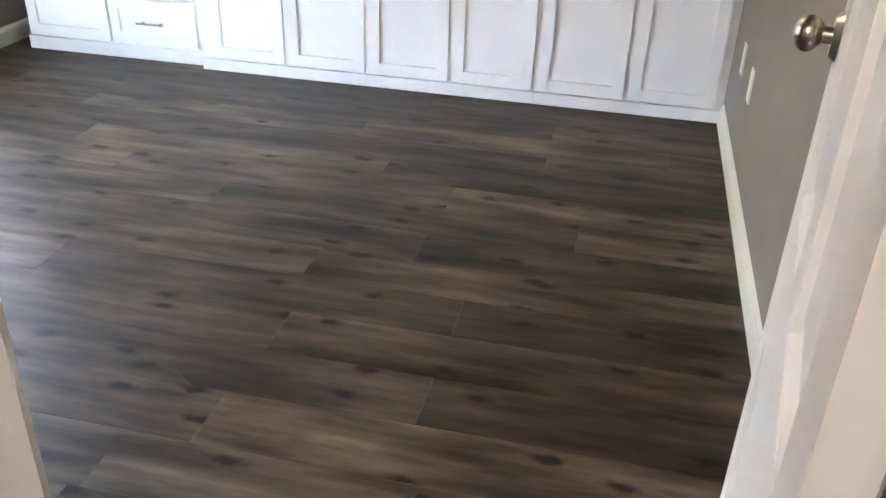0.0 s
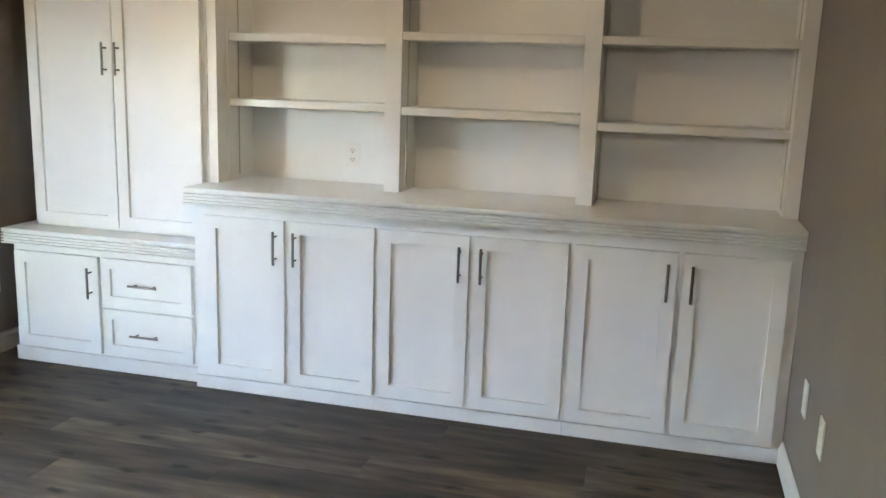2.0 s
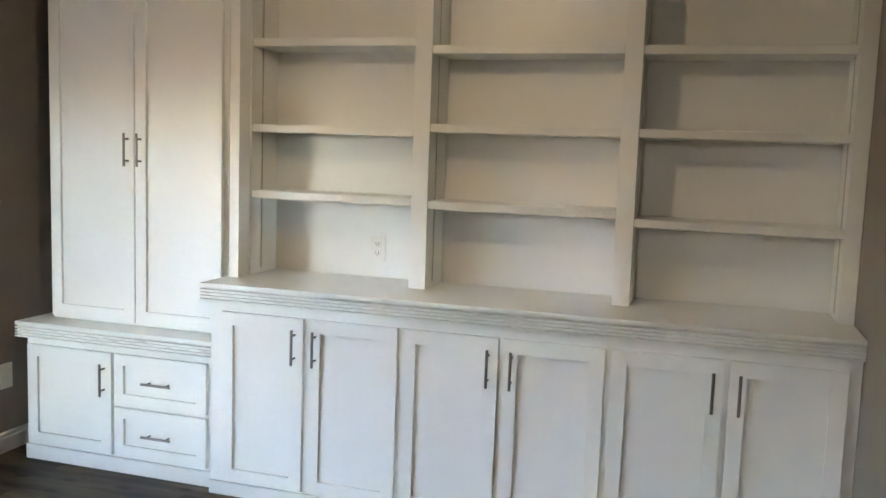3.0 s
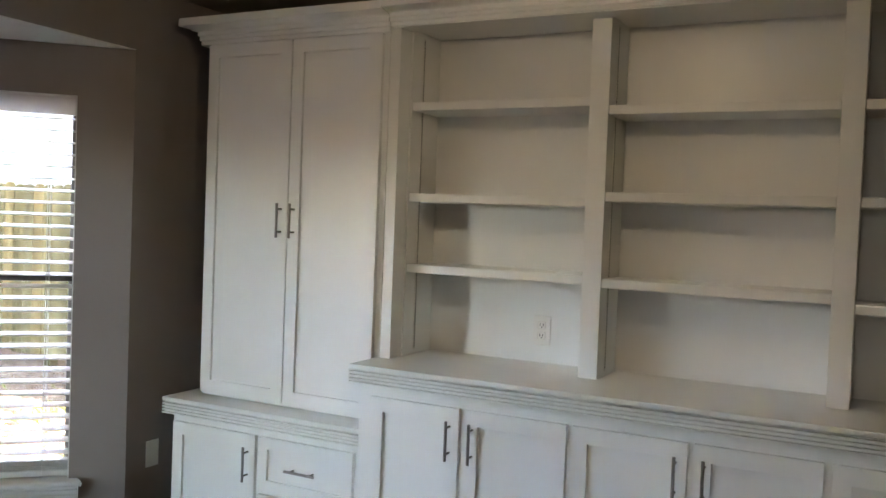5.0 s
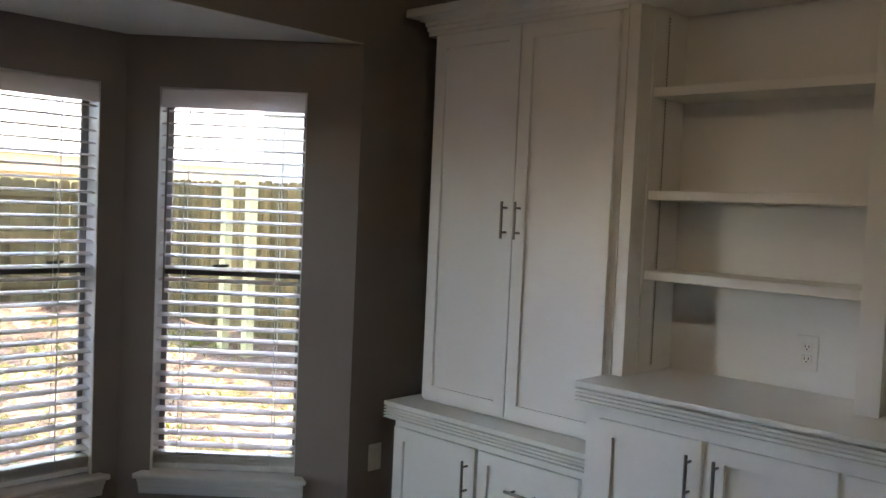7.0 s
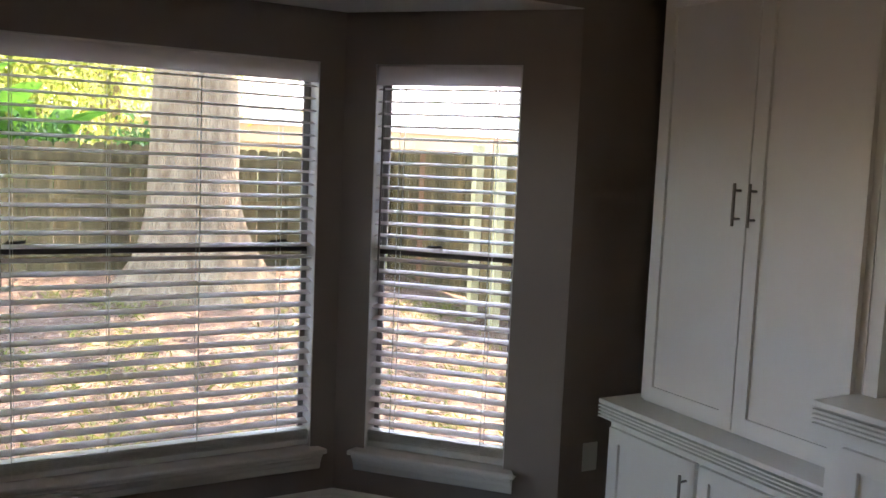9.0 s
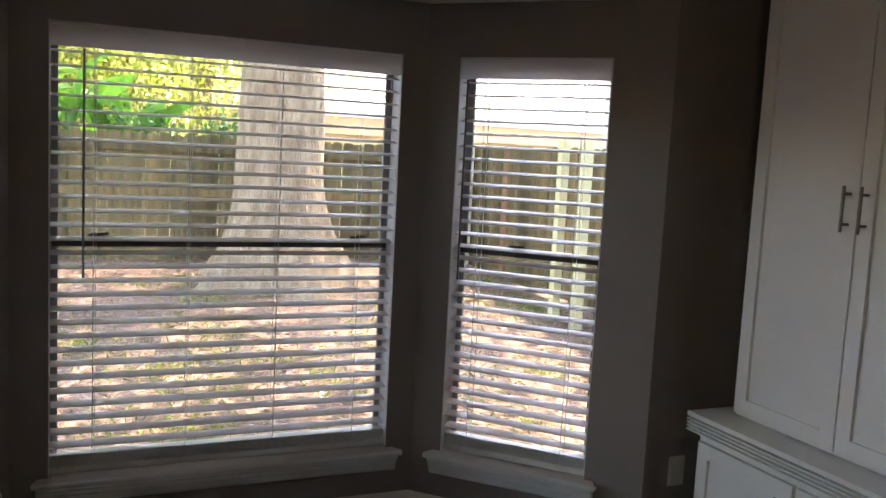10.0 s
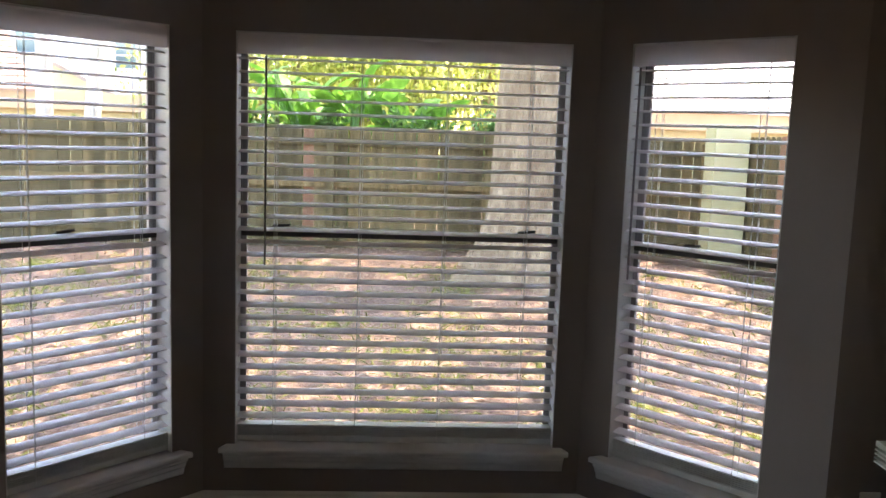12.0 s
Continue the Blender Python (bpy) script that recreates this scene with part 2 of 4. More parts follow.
def ring(bm, x0, z0, x1, z1, w, y0, y1, bevel=0.0):
    """A rectangular frame in the xz plane as one closed piece, its members w wide."""
    loops = []
    for y in (y0, y1):
        for k in (0, w):
            loops.append([bm.verts.new(p) for p in ((x0 + k, y, z0 + k), (x1 - k, y, z0 + k), (x1 - k, y, z1 - k), (x0 + k, y, z1 - k))])
    a, b, c, d = loops
    faces = []
    for i in range(4):
        j = (i + 1) % 4
        for q in ((a[i], a[j], b[j], b[i]), (c[i], d[i], d[j], c[j]), (a[i], c[i], c[j], a[j]), (b[i], b[j], d[j], d[i])):
            faces.append(bm.faces.new(q))
    if bevel:
        e = [e for v in a + b for e in v.link_edges if abs(e.verts[0].co.y - e.verts[1].co.y) < 1e-6 and not ({e.verts[0], e.verts[1]} & set(a) and {e.verts[0], e.verts[1]} & set(b))]
        bmesh.ops.bevel(bm, geom=list(set(e)), offset=bevel, segments=2, affect="EDGES", profile=0.6)


def rod(bm, p, q, r, seg=10, r2=None):
    p, q = Vector(p), Vector(q)
    d = q - p
    m = Matrix.Translation((p + q) / 2) @ d.to_track_quat("Z", "Y").to_matrix().to_4x4()
    bmesh.ops.create_cone(bm, cap_ends=True, segments=seg, radius1=r, radius2=r if r2 is None else r2, depth=d.length, matrix=m)


def sweep_y(bm, profile, x0, x1):
    """A moulding along x with the (y, z) profile, closed at its ends."""
    a = [bm.verts.new((x0, y, z)) for y, z in profile]
    c = [bm.verts.new((x1, y, z)) for y, z in profile]
    n = len(profile)
    for i in range(n):
        j = (i + 1) % n
        bm.faces.new((a[i], c[i], c[j], a[j]))
    bm.faces.new(a)
    bm.faces.new(c[::-1])


def mesh_of(name, bm, mat, smooth=False):
    bmesh.ops.recalc_face_normals(bm, faces=bm.faces)
    me = bpy.data.meshes.new(name)
    bm.to_mesh(me)
    bm.free()
    me.materials.append(mat)
    if smooth:
        me.shade_smooth()
        me.set_sharp_from_angle(angle=radians(40))
    return me


def part(name, bm, mat, parent=None, label="", smooth=False):
    ob = new(name, mesh_of(name, bm, mat, smooth))
    ob.parent = parent
    return tagged(ob, label)


def thing(name, label, category, at=None, group="", kind=""):
    ob = new(name)
    ob.matrix_world = at or Matrix()
    return tagged(ob, label, category, group, kind)


def along(P, Q, s=0.0, z=0.0):
    """A frame on the wall line from P to Q: x along it, y out of the room, z up."""
    a = math.atan2(Q[1] - P[1], Q[0] - P[0])
    return Matrix.Translation((P[0] + s * math.cos(a), P[1] + s * math.sin(a), z)) @ Matrix.Rotation(a, 4, "Z")


def span(P, Q):
    return math.hypot(Q[0] - P[0], Q[1] - P[1])


# ---- the plan ----
XR, YB, XL, YD = 2.51, 0.51, -1.145, -3.50
CEIL_Z, BAY_Z, GROUND_Z = 2.44, 2.16, -0.25
A, B, C, D = (XL, -0.07), (-1.87, -0.755), (-1.87, -2.305), (XL, -2.99)
WIN_Z0, WIN_Z1 = 0.285, 1.947
DOOR_X0, DOOR_X1, DOOR_Z = 0.665, 2.235, 2.04
TH = 0.14


def wall(name, P, Q, z0, z1, openings=(), mat=WALL, thick=TH, label="painted plaster wall"):
    L = span(P, Q)
    ss = sorted({0, L, *[v for o in openings for v in o[:2]]})
    zs = sorted({z0, z1, *[v for o in openings for v in o[2:]]})
    bm = bmesh.new()
    for s0, s1 in zip(ss, ss[1:]):
        for a, c in zip(zs, zs[1:]):
            if not any(o[0] <= s0 and s1 <= o[1] and o[2] <= a and c <= o[3] for o in openings):
                box(bm, s0, 0, a, s1, thick, c)
    bmesh.ops.remove_doubles(bm, verts=bm.verts, dist=1e-5)
    inner = [f for f in bm.faces if all(len(e.link_faces) > 2 for e in f.edges)]
    ob = part(name, bm, mat)
    ob.matrix_world = along(P, Q)
    return tagged(ob, label, "wall", kind="structure")


LAB = span(A, B)
W1 = (LAB - 0.856, LAB - 0.230)
W2 = (0.127, 1.439)
W3 = (0.218, 0.856)
wall("wall_north", (XL - TH, YB), (XR + TH, YB), -0.1, CEIL_Z, label="greige painted wall behind white built-in cabinets")
wall("wall_east", (XR, YB), (XR, -6.2), -0.1, CEIL_Z, label="plain greige painted wall above white baseboard")
wall("wall_west", A, (XL, YB), -0.1, CEIL_Z, label="short greige wall beside the bay window")
wall("bay_wall_north", B, A, -0.1, BAY_Z + 0.1, [(*W1, WIN_Z0, WIN_Z1)], label="angled greige bay wall with a narrow window")
wall("bay_wall_middle", C, B, -0.1, BAY_Z + 0.1, [(*W2, WIN_Z0, WIN_Z1)], label="greige bay wall with the wide window")
wall("bay_wall_south", D, C, -0.1, BAY_Z + 0.1, [(*W3, WIN_Z0, WIN_Z1)], label="angled greige bay wall with a narrow window")
wall("bay_header", D, A, BAY_Z + 0.004, CEIL_Z, label="greige header over the bay opening")
wall("wall_west_south", (XL, YD), D, -0.1, CEIL_Z, label="short greige wall beside the bay window")
wall("wall_south", (XL - TH, YD), (XR, YD), -0.1, CEIL_Z, [(DOOR_X0 - 0.019 - XL + TH, DOOR_X1 + 0.019 - XL + TH, -0.1, DOOR_Z + 0.019)], thick=-0.12, label="greige wall with the doorway to the hall")
wall("hall_wall_west", (0.4, YD - 0.12), (0.4, -6.2), -0.1, CEIL_Z, thick=-0.1, label="plain greige hall wall")
wall("hall_wall_south", (0.3, -6.2), (XR + 0.1, -6.2), -0.1, CEIL_Z, thick=-0.1, label="plain greige hall wall")
def corner_fill(P, d1, d2):
    """The outer wedge between two walls that meet at P, with outward unit normals d1 and d2."""
    bm = bmesh.new()
    tri = [(P[0], P[1]), (P[0] + d1[0] * TH, P[1] + d1[1] * TH), (P[0] + d2[0] * TH, P[1] + d2[1] * TH)]
    a = [bm.verts.new((x, y, -0.1)) for x, y in tri]
    c = [bm.verts.new((x, y, BAY_Z + 0.1)) for x, y in tri]
    bm.faces.new(a)
    bm.faces.new(c[::-1])
    for i in range(3):
        k = (i + 1) % 3
        bm.faces.new((a[i], c[i], c[k], a[k]))
    tagged(part("bay_corner", bm, WALL), "painted outer corner of the bay", "wall", kind="structure")


nN, nS = ((B[1] - A[1]) / LAB, (A[0] - B[0]) / LAB), ((D[1] - C[1]) / LAB, -(D[0] - C[0]) / LAB)
corner_fill(A, (-1, 0), nN)
corner_fill(B, (-1, 0), nN)
corner_fill(C, (-1, 0), nS)
corner_fill(D, (-1, 0), nS)
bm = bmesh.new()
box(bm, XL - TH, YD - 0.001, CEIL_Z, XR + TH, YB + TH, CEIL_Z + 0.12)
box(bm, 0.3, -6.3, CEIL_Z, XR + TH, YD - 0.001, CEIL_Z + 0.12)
tagged(part("ceiling", bm, CEILM), "textured flat ceiling, darkened to cut bounce light", "ceiling", kind="structure")
bm = bmesh.new()
lo = [(XL - 0.001, A[1]), (B[0] - 0.05, B[1]), (C[0] - 0.05, C[1]), (XL - 0.001, D[1])]
vs = [bm.verts.new((x, y, BAY_Z)) for x, y in lo]
f = bm.faces.new(vs)
r = bmesh.ops.extrude_face_region(bm, geom=[f])
for v in r["geom"]:
    if isinstance(v, bmesh.types.BMVert):
        v.co.z += 0.12
tagged(part("bay_ceiling", bm, CEIL), "white textured lowered ceiling of the bay", "ceiling", kind="structure")
# unseen slab, its overhang sized to keep direct sun off the blinds
bm = bmesh.new()
box(bm, -2.63, -7.0, CEIL_Z + 0.12, 3.4, 1.4, CEIL_Z + 0.3)
tagged(part("roof_shade_slab", bm, TANF), "unseen roof slab whose overhang shades the bay windows", "roof", kind="structure")

# baseboards
def baseboard(name, P, Q, h=0.095):
    bm = bmesh.new()
    prof = [(0, 0), (-0.016, 0), (-0.016, h * 0.72), (-0.010, h * 0.80), (-0.010, h * 0.90), (-0.004, h), (0, h)]
    sweep_y(bm, prof, 0, span(P, Q))
    ob = part(name, bm, TRIM)
    ob.matrix_world = along(P, Q, 0, 0.002)
    tagged(ob, "white moulded baseboard along the wall foot", "baseboard", kind="structure")


baseboard("baseboard_east", (XR, -0.013), (XR, YD))
baseboard("baseboard_south_east", (XR, YD), (DOOR_X1 + 0.07, YD))
baseboard("baseboard_west", A, (XL, YB))
for nm, P, Q in (("bay_north", B, A), ("bay_middle", C, B), ("bay_south", D, C)):
    baseboard("baseboard_" + nm, P, Q)
baseboard("baseboard_south", (DOOR_X0 - 0.07, YD), (XL, YD))
baseboard("baseboard_hall", (XR, YD - 0.12), (XR, -6.2))


# door lining, casing and leaf
def door_frame():
    bm = bmesh.new()
    y0, y1 = YD - 0.125, YD + 0.005
    box(bm, DOOR_X0 - 0.02, y0, 0, DOOR_X0, y1, DOOR_Z, 0.002)
    box(bm, DOOR_X1, y0, 0, DOOR_X1 + 0.02, y1, DOOR_Z, 0.002)
    box(bm, DOOR_X0 - 0.02, y0, DOOR_Z, DOOR_X1 + 0.02, y1, DOOR_Z + 0.02, 0.002)
    box(bm, DOOR_X0, YD - 0.075, 0, DOOR_X0 + 0.011, YD - 0.04, DOOR_Z)
    box(bm, DOOR_X1 - 0.011, YD - 0.075, 0, DOOR_X1, YD - 0.04, DOOR_Z)
    ob = tagged(part("door_frame", bm, TRIM), "white painted door lining with stop", "door frame", kind="structure")
    for side, ya, yb in ((1, YD, YD + 0.016), (-1, YD - 0.136, YD - 0.12)):
        bm = bmesh.new()
        for k, (w, d) in enumerate(((0.058, 0.010), (0.044, 0.016))):
            a, c = (ya, ya + d) if side > 0 else (yb - d, yb)
            box(bm, DOOR_X0 - 0.006 - w, a, 0, DOOR_X0 - 0.006 - k * 0.006, c, DOOR_Z + w, 0.002)
            box(bm, DOOR_X1 + 0.006 + k * 0.006, a, 0, DOOR_X1 + 0.006 + w, c, DOOR_Z + w, 0.002)
            box(bm, DOOR_X0 - 0.006, a, DOOR_Z + 0.006 + k * 0.006, DOOR_X1 + 0.006, c, DOOR_Z + w, 0.002)
        part("casing", bm, TRIM, ob, "stepped white casing")


door_frame()


def door_leaf(hx, hy, a, near, state):
    w, h, t = 0.785, 2.025, 0.035
    root = thing("door_leaf", "white six-panel interior door " + state, "door", group="pair of doors to the hall")
    bm = bmesh.new()
    st = 0.115
    xs = [0, st, w / 2 - 0.05, w / 2 + 0.05, w - st, w]
    zs = [0, 0.215, 0.685, 0.90, 1.60, 1.70, 1.91, h]
    for i in range(5):
        for k in range(7):
            if i % 2 == 1 and k % 2 == 1:
                continue
            box(bm, xs[i], 0, zs[k], xs[i + 1], t, zs[k + 1])
    bmesh.ops.remove_doubles(bm, verts=bm.verts, dist=1e-5)
    part("stile_frame", bm, DOORW, root)
    for i in (1, 3):
        for k in (1, 3, 5):
            bm = bmesh.new()
            box(bm, xs[i], 0.013, zs[k], xs[i + 1], t - 0.013, zs[k + 1])
            for face, deep in ((0.0, 1), (t, -1)):
                # sticking: a sloped moulding round the opening, then a raised field with sloped edges
                loops = [(0.0, 0.0015), (0.006, 0.0015), (0.016, 0.0125)]
                ringed = [[bm.verts.new((x, face + deep * d, z)) for x, z in ((xs[i] + m, zs[k] + m), (xs[i + 1] - m, zs[k] + m), (xs[i + 1] - m, zs[k + 1] - m), (xs[i] + m, zs[k + 1] - m))] for m, d in loops]
                field = [[bm.verts.new((x, face + deep * d, z)) for x, z in ((xs[i] + m, zs[k] + m), (xs[i + 1] - m, zs[k] + m), (xs[i + 1] - m, zs[k + 1] - m), (xs[i] + m, zs[k + 1] - m))] for m, d in ((0.030, 0.0128), (0.056, 0.005))]
                for p, q in ((ringed[0], ringed[1]), (ringed[1], ringed[2]), (field[0], field[1])):
                    for e in range(4):
                        bm.faces.new((p[e], p[(e + 1) % 4], q[(e + 1) % 4], q[e]))
                bm.faces.new(field[1])
            part("panel", bm, DOORW, root)
    knob_x, KZ = w - 0.042, 1.08
    for s in near:
        y = t if s > 0 else 0
        bm = bmesh.new()
        rod(bm, (knob_x, y, KZ), (knob_x, y + s * 0.009, KZ), 0.031, 24, 0.024)
        rod(bm, (knob_x, y + s * 0.009, KZ), (knob_x, y + s * 0.026, KZ), 0.010, 16)
        m = Matrix.Translation((knob_x, y + s * 0.036, KZ)) @ Matrix.Diagonal((1, 0.78, 1, 1))
        bmesh.ops.create_uvsphere(bm, u_segments=24, v_segments=14, radius=0.0225, matrix=m)
        part("knob", bm, NICKEL, root, "round satin nickel knob", True)
    bm = bmesh.new()
    box(bm, w - 0.001, 0.006, KZ - 0.03, w + 0.0015, 0.029, KZ + 0.03)
    part("latch_plate", bm, NICKEL, root, "nickel latch plate")
    for z in (0.22, 1.02, 1.82):
        bm = bmesh.new()
        rod(bm, (-0.004, -0.005, z - 0.045), (-0.004, -0.005, z + 0.045), 0.006, 10)
        part("hinge", bm, NICKEL, root, "nickel hinge barrel")
    root.matrix_world = Matrix.Translation((hx, hy, 0.008)) @ Matrix.Rotation(a, 4, "Z")


door_leaf(2.228, YD + 0.02, math.atan2(0.78, 0.13), (1,), "standing wide open beside the plain wall")
door_leaf(0.675, YD + 0.012, radians(29), (), "standing half open into the room")


# ---- windows and blinds ----
def window_unit(name, P, Q, w0, w1, label):
    W, H = w1 - w0, WIN_Z1 - WIN_Z0
    root = thing(name, label, "window", along(P, Q, w0, WIN_Z0), kind="structure")
    bm = bmesh.new()
    ring(bm, 0.0005, 0.0005, W - 0.0005, H - 0.0005, 0.004, 0.001, 0.097)
    part("jamb_liner", bm, TRIM, root, "white painted jamb liner")
    bm = bmesh.new()
    y0, y1, f = 0.098, 0.135, 0.010
    ring(bm, 0, 0, W, H, f, y0, y1, 0.002)
    part("window_frame", bm, SASH, root)
    mid = H * 0.527
    s = 0.020
    for nm, za, zb, ya in (("lower_sash", f, mid + 0.014, 0.100), ("upper_sash", mid - 0.014, H - f, 0.117)):
        bm = bmesh.new()
        ring(bm, f, za, W - f, zb, s, ya - 0.012, ya + 0.004, 0.0015)
        sash = part(nm, bm, SASH, root)
        bm = bmesh.new()
        box(bm, f + s, ya - 0.005, za + s, W - f - s, ya - 0.002, zb - s)
        g = part("pane", bm, GLASS, sash)
        g.visible_shadow = False
    bm = bmesh.new()
    box(bm, f, 0.0835, mid - 0.016, W - f, 0.0875, mid + 0.013, 0.001)
    part("meeting_rail", bm, RAILD, root, "dark bronze meeting rail")
    for x in ((0.13, W - 0.18) if W > 1 else (W * 0.35,)):
        bm = bmesh.new()
        box(bm, x, 0.078, mid + 0.0135, x + 0.055, 0.095, mid + 0.025, 0.002)
        rod(bm, (x + 0.008, 0.085, mid + 0.026), (x + 0.075, 0.080, mid + 0.032), 0.006, 8)
        part("sash_lock", bm, SLOT, root, "small black sash lock")
    bm = bmesh.new()
    prof = [(0.086, 0.0), (0.086, 0.012), (-0.052, 0.012), (-0.058, 0.006), (-0.058, -0.004), (-0.052, -0.010), (0.0, -0.010)]
    sweep_y(bm, [(y, z) for y, z in prof], -0.055, W + 0.055)
    for v in bm.verts:
        if v.co.y > 0.001:
            v.co.x = min(max(v.co.x, 0.001), W - 0.001)
    part("window_sill", bm, TRIM, root, "white moulded stool")
    bm = bmesh.new()
    prof = [(-0.001, -0.0105), (-0.046, -0.0105), (-0.046, -0.022), (-0.034, -0.032), (-0.030, -0.048), (-0.022, -0.056), (-0.018, -0.078), (-0.012, -0.086), (-0.001, -0.086)]
    sweep_y(bm, prof, -0.040, W + 0.040)
    part("apron", bm, TRIM, root, "moulded apron under the stool")
    return root


def blind(P, Q, w0, w1, wand, label):
    W, H = w1 - w0, WIN_Z1 - WIN_Z0
    root = thing("window_blind", label, "blind", along(P, Q, w0, WIN_Z0), group="venetian blinds of the bay window")
    bm = bmesh.new()
    box(bm, 0.006, 0.004, H - 0.086, W - 0.006, 0.014, H - 0.013, 0.003)
    box(bm, 0.004, 0.014, H - 0.083, 0.012, 0.06, H - 0.006)
    box(bm, W - 0.012, 0.014, H - 0.083, W - 0.004, 0.06, H - 0.006)
    part("valance", bm, SLAT, root, "white flat valance")
    bm = bmesh.new()
    box(bm, 0.014, 0.018, H - 0.045, W - 0.014, 0.068, H - 0.004)
    part("headrail", bm, SLAT, root)
    tilt = radians(10.5)
    zt, pitch, n = H - 0.098, 0.0515, 29
    half = 0.0265
    pts = []
    for i in range(5):
        u = -1 + i * 0.5
        pts.append((u * half, 0.0022 * (1 - u * u)))
    prof = pts + [(y, z - 0.0028) for y, z in reversed(pts)]
    bm = bmesh.new()
    sweep_y(bm, prof, 0.006, W - 0.006)
    me = mesh_of("slat", bm, SLAT)
    k = 0
    while zt - k * pitch > 0.112:
        ob = new("slat", me)
        ob.parent = root
        ob.matrix_basis = Matrix.Translation((random.uniform(-0.0015, 0.0015), 0.045, zt - k * pitch)) @ Matrix.Rotation(tilt + random.uniform(-0.015, 0.015), 4, "X")
        k += 1
    # same slat, with its shade put into the colour
    me2 = me.copy()
    me2.materials.clear()
    me2.materials.append(STACK_SHADE)
    for j in range(6):
        ob = new("stacked_slat", me2)
        ob.parent = root
        ob.matrix_basis = Matrix.Translation((random.uniform(-0.002, 0.002), 0.045 + random.uniform(-0.001, 0.001), 0.049 + j * 0.0078)) @ Matrix.Rotation(random.uniform(-0.03, 0.03), 4, "X")
    bm = bmesh.new()
    box(bm, 0.006, 0.019, 0.018, W - 0.006, 0.071, 0.044, 0.004)
    part("bottom_rail", bm, STACK_SHADE, root, "flat bottom rail")
    xs = [0.15, W * 0.37, W * 0.63, W - 0.15] if W > 1 else [0.11, W - 0.11]
    for x in xs:
        for xx, y, hw in ((x, 0.0170, 0.0012), (x, 0.0730, 0.0012), (x + 0.009, 0.0452, 0.0009)):
            bm = bmesh.new()
            box(bm, xx - hw, y - 0.0006, 0.03, xx + hw, y + 0.0006, H - 0.05)
            part("ladder_cord", bm, CORD, root, "thin white cord")
    if wand is not None:
        bm = bmesh.new()
        rod(bm, (wand, 0.0085, H - 0.09), (wand, 0.006, H - 0.91), 0.0045, 8)
        part("tilt_wand", bm, WAND, root, "grey plastic tilt wand")


for i, (P, Q, (w0, w1), wand, lab) in enumerate(((B, A, W1, 0.035, "narrow"), (C, B, W2, 0.115, "wide"), (D, C, W3, None, "narrow"))):
    window_unit(f"window_{i + 1}", P, Q, w0, w1, lab + " double-hung window with dark bronze sashes and white sill")
    blind(P, Q, w0, w1, wand, lab + " white faux-wood blind, slats open, hung inside the window reveal")


# ---- built-in cabinets ----
def shaker(name, x0, x1, z0, z1, y, parent, rail=0.055, t=0.02, label="white shaker panel door"):
    """A framed front whose face is at y, with its recessed panel."""
    bm = bmesh.new()
    ring(bm, x0, z0, x1, z1, rail, y, y + t, 0.0012)
    ob = part(name, bm, WHITE, parent, label)
    bm = bmesh.new()
    box(bm, x0 + rail - 0.004, y + 0.012, z0 + rail - 0.004, x1 - rail + 0.004, y + 0.017, z1 - rail + 0.004)
    part("panel", bm, WHITE, ob, "flat recessed panel")
    return ob


def pull(x, z, y, parent, vertical=True, length=0.145, cc=0.096):
    bm = bmesh.new()
    d = Vector((0, 0, 1)) if vertical else Vector((1, 0, 0))
    c = Vector((x, y - 0.032, z))
    rod(bm, c - d * length / 2, c + d * length / 2, 0.0055, 12)
    for s in (-1, 1):
        p = c + d * s * cc / 2
        rod(bm, p, p + Vector((0, 0.032, 0)), 0.0045, 10)
    part("bar_pull", bm, PULL, parent, "brushed dark nickel bar pull", True)


def grooved_top(name, x0, x1, yf, yb, z0, z1, label):
    """A thick worktop with a reeded front edge."""
    n = 4
    top = z1 - 0.018
    step = (top - z0) / n
    prof = [(yf + 0.03, z1 - 0.0185), (yf + 0.0005, z1 - 0.0185)]
    for i in range(n):
        zc = top - i * step
        prof += [(yf + 0.018, zc - 0.0005), (yf + 0.018, zc - 0.0075), (yf, zc - 0.0085), (yf, z0 if i == n - 1 else zc - step)]
    prof.append((yf + 0.03, z0))
    root = thing(name, label, "countertop")
    bm = bmesh.new()
    box(bm, x0, yf, top, x1, yb, z1, 0.003)
    box_low = bmesh.new()
    box(box_low, x0 + 0.002, yf + 0.03, z0, x1 - 0.001, yb, top - 0.0005)
    part("slab", bm, WHITE, root)
    part("underlay", box_low, WHITE, root)
    bm = bmesh.new()
    sweep_y(bm, prof, x0, x1)
    part("reeded_edge", bm, WHITE, root, "reeded front edge")
    return root


XC = 0.012
# main base: one carcass a pair of doors
doors = [(0.072, 0.447), (0.468, 0.852), (0.872, 1.256), (1.276, 1.654), (1.677, 2.067), (2.087, 2.466)]
bounds = [XC, 0.862, 1.666, XR - 0.002]
for k in range(3):
    a, c = bounds[k], bounds[k + 1]
    root = thing("base_cabinet", "white base cabinet with two shaker doors on the plank floor", "cabinet", group="base cabinets under the bookcase")
    bm = bmesh.new()
    box(bm, a, 0.0, 0.003, c, 0.50, 0.8415)
    part("body", bm, WHITE, root)
    bm = bmesh.new()
    box(bm, a, -0.012, 0.003, c, -0.0005, 0.062, 0.003)
    part("plinth", bm, TRIM, root, "white base moulding")
    for j in (0, 1):
        x0, x1 = doors[2 * k + j]
        d = shaker("door", x0, x1, 0.071, 0.797, -0.021, root)
        pull(x1 - 0.035 if j == 0 else x0 + 0.035, 0.682, -0.021, d)
